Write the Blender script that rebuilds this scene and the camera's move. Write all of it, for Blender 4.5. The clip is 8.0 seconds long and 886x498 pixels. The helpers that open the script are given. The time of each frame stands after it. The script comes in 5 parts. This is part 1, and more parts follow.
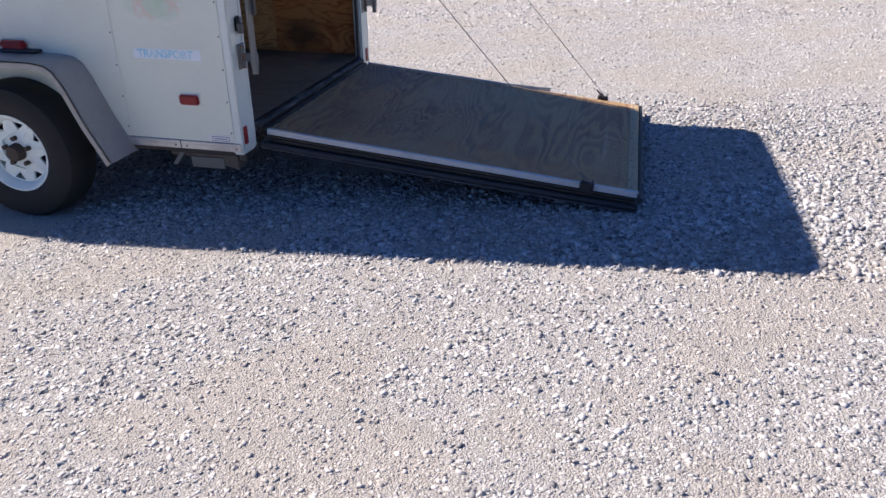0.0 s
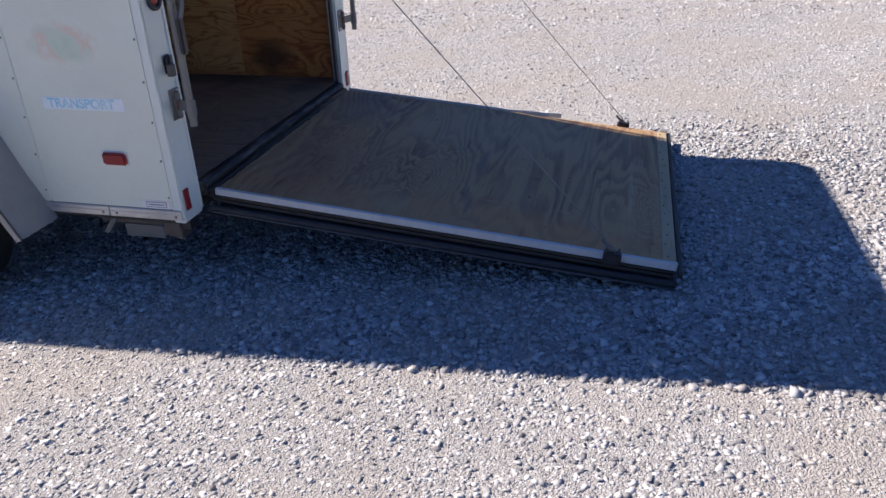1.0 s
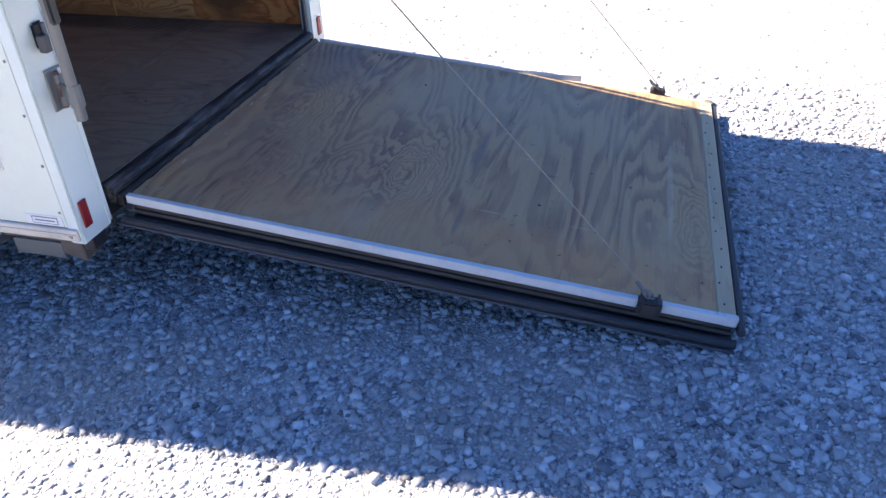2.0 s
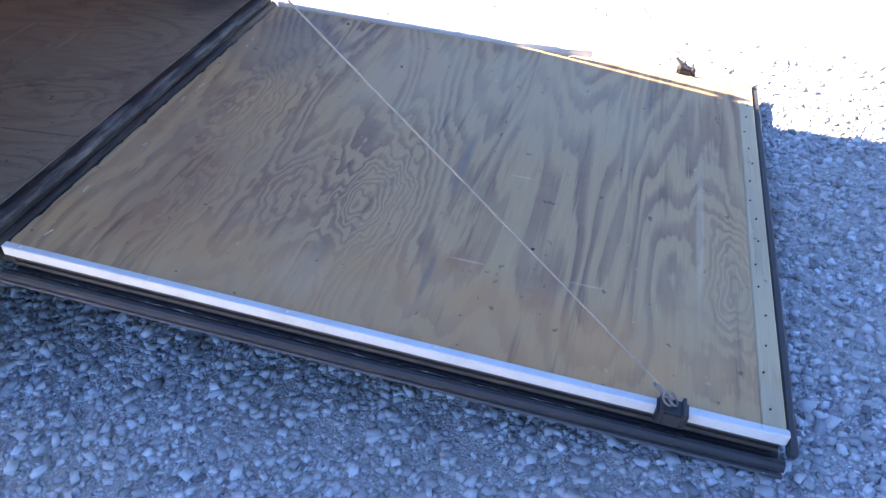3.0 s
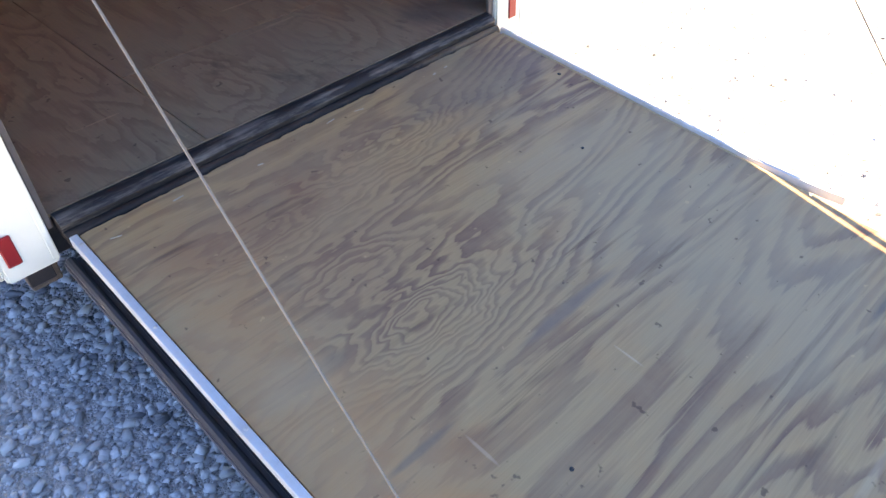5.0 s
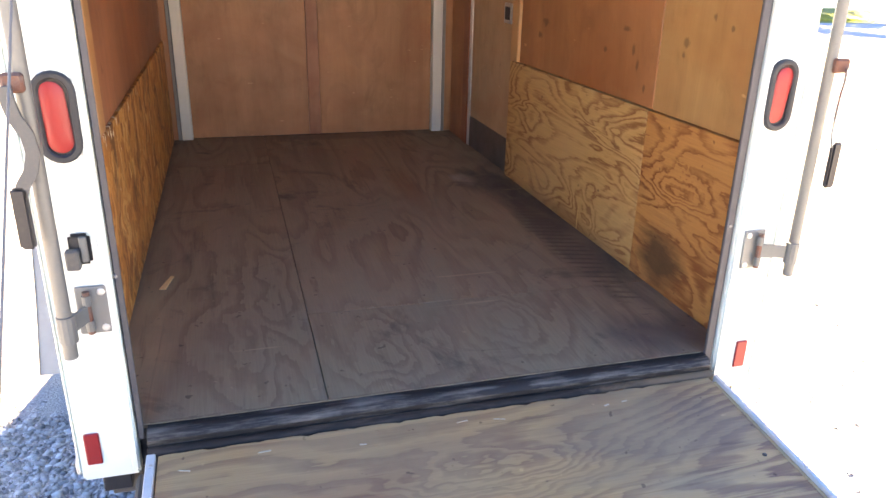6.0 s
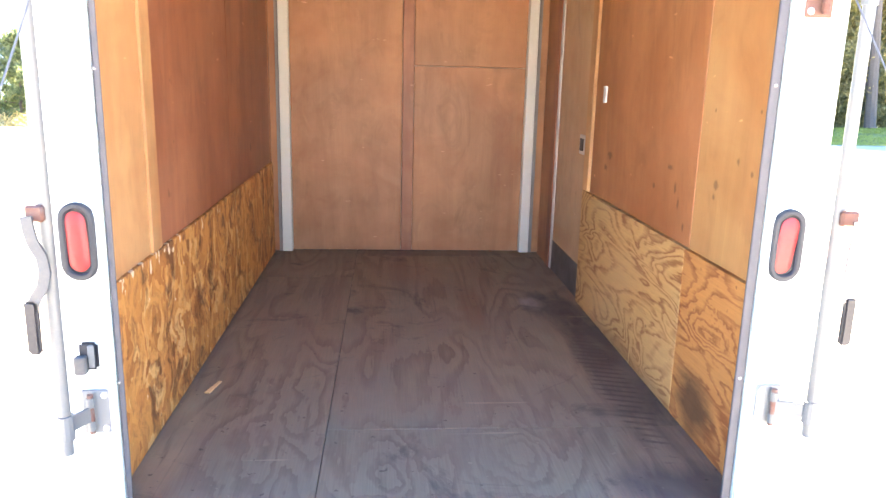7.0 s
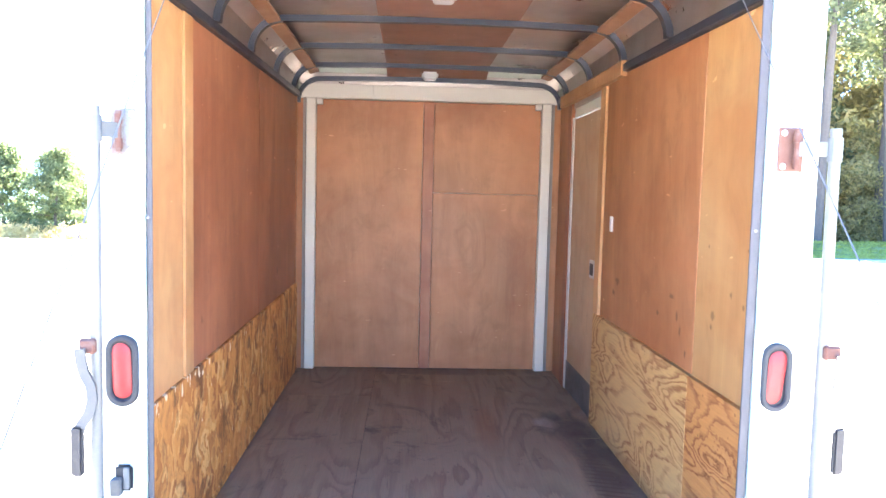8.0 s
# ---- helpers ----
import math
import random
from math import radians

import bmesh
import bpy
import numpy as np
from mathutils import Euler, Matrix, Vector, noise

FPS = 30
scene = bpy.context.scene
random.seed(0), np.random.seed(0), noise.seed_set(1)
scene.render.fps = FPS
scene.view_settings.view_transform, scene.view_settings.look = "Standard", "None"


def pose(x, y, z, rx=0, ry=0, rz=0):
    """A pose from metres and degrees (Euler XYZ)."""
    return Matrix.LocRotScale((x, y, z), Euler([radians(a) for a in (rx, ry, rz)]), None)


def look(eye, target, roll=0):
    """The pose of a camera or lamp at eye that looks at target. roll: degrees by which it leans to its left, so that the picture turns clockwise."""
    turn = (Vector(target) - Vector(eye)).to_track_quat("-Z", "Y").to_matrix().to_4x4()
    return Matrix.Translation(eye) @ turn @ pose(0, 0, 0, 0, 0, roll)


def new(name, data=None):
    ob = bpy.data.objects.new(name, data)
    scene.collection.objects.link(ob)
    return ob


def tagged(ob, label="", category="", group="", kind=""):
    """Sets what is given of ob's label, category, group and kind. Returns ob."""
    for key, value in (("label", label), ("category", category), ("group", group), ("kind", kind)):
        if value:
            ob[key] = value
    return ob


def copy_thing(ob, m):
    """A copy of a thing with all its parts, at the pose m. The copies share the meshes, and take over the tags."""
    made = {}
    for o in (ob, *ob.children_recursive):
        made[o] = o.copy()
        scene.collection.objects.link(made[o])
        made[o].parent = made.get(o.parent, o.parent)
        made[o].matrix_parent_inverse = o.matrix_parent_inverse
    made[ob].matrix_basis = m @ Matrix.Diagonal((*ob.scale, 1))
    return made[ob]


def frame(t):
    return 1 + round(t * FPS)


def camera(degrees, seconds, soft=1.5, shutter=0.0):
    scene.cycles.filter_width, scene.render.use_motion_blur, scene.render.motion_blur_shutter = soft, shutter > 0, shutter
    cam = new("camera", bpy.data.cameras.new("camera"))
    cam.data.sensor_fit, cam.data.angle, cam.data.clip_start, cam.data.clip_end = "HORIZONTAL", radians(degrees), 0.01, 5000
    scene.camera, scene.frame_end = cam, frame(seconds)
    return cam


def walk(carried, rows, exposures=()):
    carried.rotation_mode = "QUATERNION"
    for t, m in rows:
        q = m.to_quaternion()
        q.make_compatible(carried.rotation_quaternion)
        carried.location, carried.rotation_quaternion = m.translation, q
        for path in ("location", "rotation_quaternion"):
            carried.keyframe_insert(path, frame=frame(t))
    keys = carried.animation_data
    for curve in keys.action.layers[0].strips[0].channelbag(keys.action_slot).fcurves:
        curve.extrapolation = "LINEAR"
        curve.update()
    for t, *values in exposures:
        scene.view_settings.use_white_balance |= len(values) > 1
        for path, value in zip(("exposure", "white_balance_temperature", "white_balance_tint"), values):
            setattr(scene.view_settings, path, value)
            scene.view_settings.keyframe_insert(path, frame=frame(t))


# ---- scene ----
cam = camera(61.9, 8.0)
PATH = [
    (0, (-3.95, -1.779, 1.314), (-2.208, -1.292, 0.461), -4.7),
    (0.3, (-3.698, -1.728, 1.325), (-2.014, -1.262, 0.351), -6.3),
    (0.5, (-3.552, -1.701, 1.341), (-1.858, -1.3, 0.355), -7.4),
    (0.8, (-3.329, -1.672, 1.352), (-1.606, -1.214, 0.445), -7.1),
    (1, (-3.185, -1.679, 1.342), (-1.46, -1.166, 0.469), -6.5),
    (1.3, (-2.952, -1.624, 1.337), (-1.298, -1.049, 0.37), -6.2),
    (1.5, (-2.778, -1.629, 1.337), (-1.132, -1.02, 0.377), -6.8),
    (1.8, (-2.561, -1.573, 1.326), (-0.939, -1.025, 0.291), -6.5),
    (2, (-2.41, -1.562, 1.322), (-0.798, -1.04, 0.261), -6.6),
    (2.2, (-2.252, -1.553, 1.325), (-0.641, -0.974, 0.291), -7.7),
    (3.3, (-1.664, -1.518, 1.323), (-0.273, -0.937, 0.008), -8.9),
    (3.5, (-1.594, -1.588, 1.308), (-0.239, -0.909, 0.004), -9.4),
    (4, (-1.461, -1.754, 1.338), (-0.059, -1.026, 0.111), -7.7),
    (4.2, (-1.398, -1.763, 1.333), (0.008, -1.048, 0.104), -7.1),
    (5.3, (-0.847, -1.719, 1.382), (0.018, -0.306, 0.261), -3.3),
    (5.5, (-0.704, -1.773, 1.365), (0.127, -0.166, 0.512), -1.2),
    (5.8, (-0.611, -1.743, 1.368), (-0.013, 0.075, 0.786), -1),
    (6, (-0.514, -1.686, 1.35), (0.006, 0.15, 0.751), 0.2),
    (6.3, (-0.383, -1.597, 1.379), (0.022, 0.253, 0.735), 0.5),
    (6.5, (-0.327, -1.578, 1.414), (0.017, 0.321, 0.89), 1.3),
    (6.7, (-0.257, -1.665, 1.386), (-0.065, 0.281, 0.966), 2.3),
    (7, (-0.143, -1.802, 1.424), (0.012, 0.167, 1.11), 1.1),
    (7.2, (-0.111, -1.88, 1.434), (0.007, 0.104, 1.211), 1),
    (7.5, (-0.106, -1.952, 1.488), (0.051, 0.041, 1.445), 1.4),
    (7.6, (-0.12, -1.982, 1.479), (0.044, 0.01, 1.42), 1.4),
    (7.8, (-0.127, -1.98, 1.484), (0.004, 0.014, 1.427), 1.4),
    (8, (-0.134, -1.97, 1.499), (-0.037, 0.028, 1.482), 1.2),
]
walk(cam, [(t, look(eye, target, roll)) for t, eye, target, roll in PATH],
     exposures=((0, 0.72, 5850, 13), (1, 0.66, 5800, 13), (1.5, 1.24, 5800, 12), (2, 2.12, 6000, 11), (3.5, 3.42, 7550, 11), (4.2, 3.45, 8000, 11), (5.3, 3.34, 8600, 12),
                (6, 3.86, 8600, 11), (6.5, 4.48, 7950, 9), (7, 4.87, 7200, 7), (8, 4.90, 5850, 4)))

# ---- world, sun ----
SUN = Vector((0.185, 1.0, 1.06)).normalized()
world = bpy.data.worlds.new("sky")
scene.world = world
world.use_nodes = True
wn = world.node_tree.nodes
sky = wn.new("ShaderNodeTexSky")
sky.sky_type, sky.sun_disc = "NISHITA", False
sky.sun_elevation, sky.sun_rotation = math.asin(SUN.z), math.atan2(SUN.x, SUN.y)
sky.ozone_density, sky.dust_density = 3.0, 0.3
wn["Background"].inputs["Strength"].default_value = 0.041
deep = wn.new("ShaderNodeMix")
deep.data_type, deep.blend_type = "RGBA", "MULTIPLY"
deep.inputs[0].default_value = 1.0
deep.inputs[7].default_value = (0.75, 0.97, 1.40, 1)
world.node_tree.links.new(sky.outputs[0], deep.inputs[6])
world.node_tree.links.new(deep.outputs[2], wn["Background"].inputs["Color"])
sun = new("sun", bpy.data.lights.new("sun", "SUN"))
sun.data.energy, sun.data.angle, sun.data.color = 5.0, radians(0.5), (1.0, 0.85, 0.68)
sun.matrix_world = look(SUN * 40, (0, 0, 0))


# ---- material helpers ----
class Nodes:
    """A node material with a principled shader and short ways to add nodes."""

    def __init__(self, name):
        self.m = bpy.data.materials.new(name)
        self.m.use_nodes = True
        self.t = self.m.node_tree
        self.b = self.t.nodes["Principled BSDF"]

    def put(self, socket, value):
        if isinstance(value, bpy.types.NodeSocket):
            self.t.links.new(value, socket)
        else:
            socket.default_value = value

    def add(self, kind, out=0, **values):
        n = self.t.nodes.new(kind)
        for key, v in values.items():
            self.put(n.inputs[key.replace("_", " ")], v)
        return n.outputs[out]

    def set(self, **values):
        for key, v in values.items():
            self.put(self.b.inputs[key.replace("_", " ")], v)
        return self

    def math(self, op, a, b=0.0):
        n = self.t.nodes.new("ShaderNodeMath")
        n.operation = op
        self.put(n.inputs[0], a), self.put(n.inputs[1], b)
        return n.outputs[0]

    def ramp(self, fac, *stops):
        n = self.t.nodes.new("ShaderNodeValToRGB")
        self.put(n.inputs[0], fac)
        e = n.color_ramp.elements
        while len(e) < len(stops):
            e.new(0.5)
        for el, (p, c) in zip(e, stops):
            el.position, el.color = p, (*(c if isinstance(c, tuple) else (c, c, c)), 1)
        return n.outputs[0]

    def mix(self, fac, a, b, blend="MIX"):
        n = self.t.nodes.new("ShaderNodeMix")
        n.data_type, n.blend_type = "RGBA", blend
        self.put(n.inputs[0], fac)
        for s, v in ((n.inputs[6], a), (n.inputs[7], b)):
            self.put(s, (*v, 1) if isinstance(v, tuple) else v)
        return n.outputs[2]

    def coords(self, scale=(1, 1, 1), shift=False):
        co = self.t.nodes.new("ShaderNodeTexCoord").outputs["Object"]
        if shift:
            r = self.t.nodes.new("ShaderNodeObjectInfo").outputs["Random"]
            n = self.t.nodes.new("ShaderNodeVectorMath")
            n.operation = "ADD"
            self.put(n.inputs[0], co), self.put(n.inputs[1], self.math("MULTIPLY", r, 37.0))
            co = n.outputs[0]
        mp = self.t.nodes.new("ShaderNodeMapping")
        mp.inputs["Scale"].default_value = scale
        self.put(mp.inputs["Vector"], co)
        return mp.outputs[0]

    def wave(self, u, a, v=0.0, b=0.0, c=0.0):
        """The sine of a * u + b * v + c."""
        return self.math("SINE", self.math("ADD", self.math("ADD", self.math("MULTIPLY", u, a), self.math("MULTIPLY", v, b)), c))

    def yard_patches(self, size):
        """The slow, irregular value of patches(), for colour."""
        xyz = self.t.nodes.new("ShaderNodeSeparateXYZ")
        self.put(xyz.inputs[0], self.coords((1 / size, 1 / size, 1)))
        u, v = xyz.outputs[0], xyz.outputs[1]
        f = self.math("ADD", self.wave(u, 1.7, self.wave(v, 0.9, c=0.4), 1.3), self.wave(v, 2.1, self.wave(u, 1.3, c=2.0), -1.1))
        f = self.math("ADD", f, self.math("MULTIPLY", self.wave(u, 3.7, v, 2.9, 0.8), 0.7))
        f = self.math("ADD", f, self.math("MULTIPLY", self.wave(v, 6.1, u, -5.3), 0.5))
        return self.math("ADD", self.math("DIVIDE", f, 3.4), 0.5)

    def noise(self, vec, scale, detail=3.0, rough=0.55, distortion=0.0):
        return self.add("ShaderNodeTexNoise", Vector=vec, Scale=scale, Detail=detail, Roughness=rough, Distortion=distortion)

    def bump(self, height, strength=0.3, distance=0.002):
        self.put(self.b.inputs["Normal"], self.add("ShaderNodeBump", Height=height, Strength=strength, Distance=distance))
        return self


AXIS = {"x": (0.30, 1, 1), "y": (1, 0.30, 1), "z": (1, 1, 0.30)}


def plywood(name, light, dark, axis, scale=1.6, rings=12.0, sharp=0.9, grey=(0.3, 0.28, 0.27), worn=0.3, stain=None, stain_at=0.55, rough=0.7, eyes=(), patch=2.3, blots=(), streaks=0.0, washes=(), stretch=0.0, ragged_by=1.0, calm=0.0, lean=(), tread=None):
    """Fir plywood: contour-like figure drawn out along one axis with eyes round the knots, fine pores, worn grey patches and dark stains."""
    k = Nodes(name)
    grain = tuple(stretch if stretch and g < 1 else g for g in AXIS[axis])
    co = k.coords(grain, True)
    field = k.noise(co, scale, 2.4 - 0.5 * calm, 0.45, 0.8)
    if calm:
        warp = k.math("MULTIPLY", k.math("SUBTRACT", k.noise(k.coords(tuple(0.45 if g < 1 else 1 for g in grain)), 9.0, 3.0, 0.6), 0.5), 1.5)
    else:
        warp = k.math("MULTIPLY", k.math("SUBTRACT", k.noise(k.coords((1, 1, 1)), 11.0, 3.0, 0.6), 0.5), 1.1)
    for at, reach, lift in lean:
        d = k.t.nodes.new("ShaderNodeVectorMath")
        d.operation = "DISTANCE"
        k.put(d.inputs[0], k.coords(tuple(1 / r for r in reach)))
        d.inputs[1].default_value = tuple(p / r for p, r in zip(at, reach))
        field = k.math("ADD", field, k.math("DIVIDE", lift, k.math("ADD", k.math("POWER", d.outputs["Value"], 2.0), 1.0)))
    for at, reach, lift in eyes:
        d = k.t.nodes.new("ShaderNodeVectorMath")
        d.operation = "DISTANCE"
        k.put(d.inputs[0], k.coords(tuple(1 / r for r in reach)))
        d.inputs[1].default_value = tuple(p / r for p, r in zip(at, reach))
        away = k.math("MAXIMUM", k.math("ADD", d.outputs["Value"], warp), 0.0)
        field = k.math("ADD", field, k.math("DIVIDE", lift, k.math("ADD", k.math("POWER", away, 2.0), 1.0)))
    drawn = tuple(a * 0.25 if a < 1 else a for a in grain)
    ragged = k.noise(k.coords(drawn, True), scale * 16, 3.0, 0.65)
    hair = k.noise(k.coords(tuple(a * 0.12 if a < 1 else a for a in grain), True), scale * 42, 2.0, 0.6)
    phase = k.math("ADD", k.math("MULTIPLY", field, rings), k.math("ADD", k.math("MULTIPLY", ragged, ragged_by), k.math("MULTIPLY", hair, 0.35 - 0.2 * calm)))
    band = k.ramp(k.math("FRACT", phase), (0.0, 0.12), (0.45 - 0.1 * calm, 0.0), (0.80 - 0.2 * calm, 0.75), (0.90, 1.0), (1.0, 0.12))
    fade = k.ramp(k.noise(co, scale * 2.1, 4.0, 0.65), (0.34, 0.3), (0.60, 1.0))
    band = k.math("MULTIPLY", band, k.math("MULTIPLY", fade, sharp))
    fine = k.noise(k.coords(tuple(0.03 if a < 1 else 1 for a in grain), True), 220, 2.0)
    col = k.mix(band, light, dark)
    col = k.mix(k.math("MULTIPLY", fine, 0.4), col, tuple(c * 0.5 for c in dark))
    wide = k.noise(k.coords((1, 1, 1), True), patch, 6.0, 0.66, 0.4)
    for at, reach, colour, amount in washes:
        d = k.t.nodes.new("ShaderNodeVectorMath")
        d.operation = "DISTANCE"
        k.put(d.inputs[0], k.coords(tuple(1 / r for r in reach)))
        d.inputs[1].default_value = tuple(p / r for p, r in zip(at, reach))
        broken = k.math("ADD", d.outputs["Value"], k.math("MULTIPLY", k.math("SUBTRACT", k.noise(k.coords(grain), 9.0, 5.0, 0.65), 0.5), 1.6))
        col = k.mix(k.ramp(broken, (0.45, amount), (1.35, 0.0)), col, colour)
    if streaks:
        rub = k.noise(k.coords(tuple(1.0 if a < 1 else 0.05 for a in grain), True), 30, 2.0, 0.5)
        col = k.mix(k.ramp(rub, (0.735, 0.0), (0.76, 0.45)), col, tuple(min(1.0, c * 1.6) for c in light))
        line = k.noise(k.coords(tuple(0.06 if a < 1 else 1 for a in grain), True), 34, 3.0, 0.6, 0.3)
        col = k.mix(k.math("MULTIPLY", k.ramp(line, (0.60, 0.0), (0.70, 1.0)), k.math("MULTIPLY", fade, streaks)), col, tuple(c * 0.55 for c in dark))
    col = k.mix(k.math("MULTIPLY", k.ramp(wide, (0.42, 0.0), (0.66, 1.0)), worn), col, grey)
    if stain:
        spots = k.noise(k.coords((1, 1, 1), True), 3.1, 7.0, 0.68, 0.8)
        col = k.mix(k.ramp(spots, (stain_at, 0.0), (stain_at + 0.14, 0.85)), col, stain)
    for at, reach in blots:
        d = k.t.nodes.new("ShaderNodeVectorMath")
        d.operation = "DISTANCE"
        k.put(d.inputs[0], k.coords(tuple(1 / r for r in reach)))
        d.inputs[1].default_value = tuple(p / r for p, r in zip(at, reach))
        broken = k.math("ADD", d.outputs["Value"], k.math("MULTIPLY", k.math("SUBTRACT", k.noise(k.coords(), 14.0, 6.0, 0.7), 0.5), 3.2))
        col = k.mix(k.ramp(broken, (0.55, 0.8), (1.15, 0.0)), col, stain)
    if tread:
        at, reach, pitch, amount = tread
        d = k.t.nodes.new("ShaderNodeVectorMath")
        d.operation = "DISTANCE"
        k.put(d.inputs[0], k.coords(tuple(1 / r for r in reach)))
        d.inputs[1].default_value = tuple(p / r for p, r in zip(at, reach))
        xyz = k.t.nodes.new("ShaderNodeSeparateXYZ")
        k.put(xyz.inputs[0], k.coords())
        torn = k.math("MULTIPLY", k.math("SUBTRACT", k.noise(k.coords(), 16.0, 4.0, 0.65), 0.5), 1.6)
        rungs = k.ramp(k.math("ADD", k.wave(xyz.outputs[1], 2 * math.pi / pitch, xyz.outputs[0], 40.0), torn), (0.1, 0.0), (0.6, 1.0))
        col = k.mix(k.math("MULTIPLY", rungs, k.ramp(k.math("ADD", d.outputs["Value"], torn), (0.6, amount), (1.2, 0.0))), col, stain)
    nick = k.noise(k.coords((1, 1, 1), True), 34, 2.0, 0.5)
    col = k.mix(k.ramp(nick, (0.735, 0.0), (0.775, 0.2)), col, tuple(min(1.0, c * 1.7) for c in light))
    col = k.mix(k.ramp(nick, (0.24, 0.6), (0.29, 0.0)), col, tuple(c * 0.3 for c in dark))
    k.set(Base_Color=col, Roughness=k.math("ADD", k.math("MULTIPLY", wide, 0.2), rough - 0.1))
    return k.bump(k.math("ADD", band, fine), 0.35, 0.0012).m


def luan(name, light, dark, worn=0.25, spots=()):
    """Smooth reddish panel with soft upright figure, scuffs and small dark marks."""
    k = Nodes(name)
    soft = k.noise(k.coords((1, 1, 0.16), True), 3.6, 5.0, 0.62, 0.9)
    fine = k.noise(k.coords((1, 1, 0.02), True), 170, 2.0)
    flame = k.noise(k.coords((1, 1, 0.55), True), 6.0, 6.0, 0.68, 1.2)
    col = k.mix(k.ramp(soft, (0.34, 0.0), (0.64, 1.0)), light, dark)
    col = k.mix(k.math("MULTIPLY", k.ramp(flame, (0.50, 0.0), (0.72, 1.0)), 0.6), col, tuple(c * 0.68 for c in dark))
    col = k.mix(k.math("MULTIPLY", fine, 0.3), col, tuple(c * 0.5 for c in dark))
    cloud = k.noise(k.coords((1, 0.7, 1.5), True), 1.5, 5.0, 0.64, 0.6)
    col = k.mix(k.math("MULTIPLY", k.ramp(cloud, (0.46, 0.0), (0.64, 1.0)), 0.62), col, tuple(c * d for c, d in zip(dark, (0.92, 0.76, 0.68))))
    patch = k.noise(k.coords((1, 1, 1), True), 1.7, 4.0, 0.6)
    col = k.mix(k.math("MULTIPLY", k.ramp(patch, (0.42, 0.0), (0.68, 1.0)), worn * 1.3), col, tuple(min(1, c * 1.45 + 0.03) for c in light))
    knots = k.noise(k.coords((1, 1, 1), True), 9.0, 2.0, 0.5)
    col = k.mix(k.ramp(knots, (0.72, 0.0), (0.80, 0.0 if spots else 0.6)), col, tuple(c * 0.25 for c in dark))
    for at, reach in spots:
        d = k.t.nodes.new("ShaderNodeVectorMath")
        d.operation = "DISTANCE"
        k.put(d.inputs[0], k.coords(tuple(1 / r for r in reach)))
        d.inputs[1].default_value = tuple(p / r for p, r in zip(at, reach))
        broken = k.math("ADD", d.outputs["Value"], k.math("MULTIPLY", k.math("SUBTRACT", k.noise(k.coords(), 60.0, 4.0, 0.6), 0.5), 1.4))
        col = k.mix(k.ramp(broken, (0.4, 0.65), (1.15, 0.0)), col, tuple(c * 0.3 for c in dark))
    scuff = k.noise(k.coords((0.5, 0.5, 1.6), True), 21.0, 2.0, 0.5)
    col = k.mix(k.ramp(scuff, (0.74, 0.0), (0.77, 0.5)), col, tuple(min(1, c * 1.5 + 0.08) for c in light))
    k.set(Base_Color=col, Roughness=k.math("ADD", k.math("MULTIPLY", patch, 0.25), 0.4))
    return k.bump(fine, 0.15, 0.0006).m


def plain(name, colour, rough=0.5, metal=0.0, dirt=0.25, dirt_colour=(0.12, 0.1, 0.08), scale=6.0, relief=0.1):
    """Paint, metal, rubber or plastic with grime at two scales."""
    k = Nodes(name)
    co = k.coords((1, 1, 1), True)
    a, b = k.noise(co, scale, 5.0, 0.65), k.noise(co, scale * 14, 3.0)
    f = k.math("MULTIPLY", k.ramp(a, (0.45, 0.0), (0.75, 1.0)), dirt)
    f = k.math("ADD", f, k.math("MULTIPLY", k.ramp(b, (0.5, 0.0), (0.8, 1.0)), dirt * 0.5))
    k.set(Base_Color=k.mix(f, colour, dirt_colour), Metallic=metal, Roughness=k.math("ADD", k.math("MULTIPLY", a, 0.3), rough - 0.15))
    return k.bump(b, relief, 0.001).m


WHITE = plain("white_painted_aluminium", (0.76, 0.80, 0.69), 0.38, 0.0, 0.12, (0.42, 0.38, 0.32), 3.0, 0.05)
WHITE_POST = plain("white_painted_steel", (0.75, 0.80, 0.735), 0.35, 0.0, 0.10, (0.45, 0.40, 0.33), 4.0, 0.05)
WHITE_TRIM = plain("scuffed_white_trim", (0.60, 0.61, 0.61), 0.4, 0.0, 0.35, (0.35, 0.33, 0.31), 9.0)
MILL = plain("dull_aluminium", (0.62, 0.61, 0.58), 0.45, 0.6, 0.35, (0.25, 0.22, 0.18), 8.0)
ZINC = plain("zinc_plated_steel", (0.15, 0.158, 0.155), 0.5, 0.2, 0.3, (0.24, 0.23, 0.21), 14.0)
RUST_PLATE = plain("rust_stained_plate", (0.17, 0.085, 0.06), 0.75, 0.1, 0.5, (0.12, 0.05, 0.03), 22.0, 0.3)
ROD = plain("zinc_lock_rod", (0.165, 0.17, 0.162), 0.45, 0.2, 0.3, (0.30, 0.26, 0.21), 10.0)
PLATE = plain("hinge_plate_steel", (0.20, 0.205, 0.20), 0.5, 0.2, 0.35, (0.24, 0.20, 0.16), 18.0)
PLATE_RUSTY = plain("rust_blotched_plate", (0.22, 0.225, 0.215), 0.5, 0.2, 0.95, (0.17, 0.06, 0.038), 17.0)
HANDLE = plain("dull_handle_steel", (0.08, 0.084, 0.088), 0.5, 0.1, 0.35, (0.2, 0.17, 0.14), 14.0)
CHROME = plain("polished_handle_steel", (0.56, 0.57, 0.59), 0.22, 0.85, 0.2, (0.3, 0.26, 0.22), 12.0)
GRIMY = plain("grimy_bracket_steel", (0.15, 0.125, 0.105), 0.75, 0.2, 0.5, (0.06, 0.045, 0.035), 18.0, 0.4)
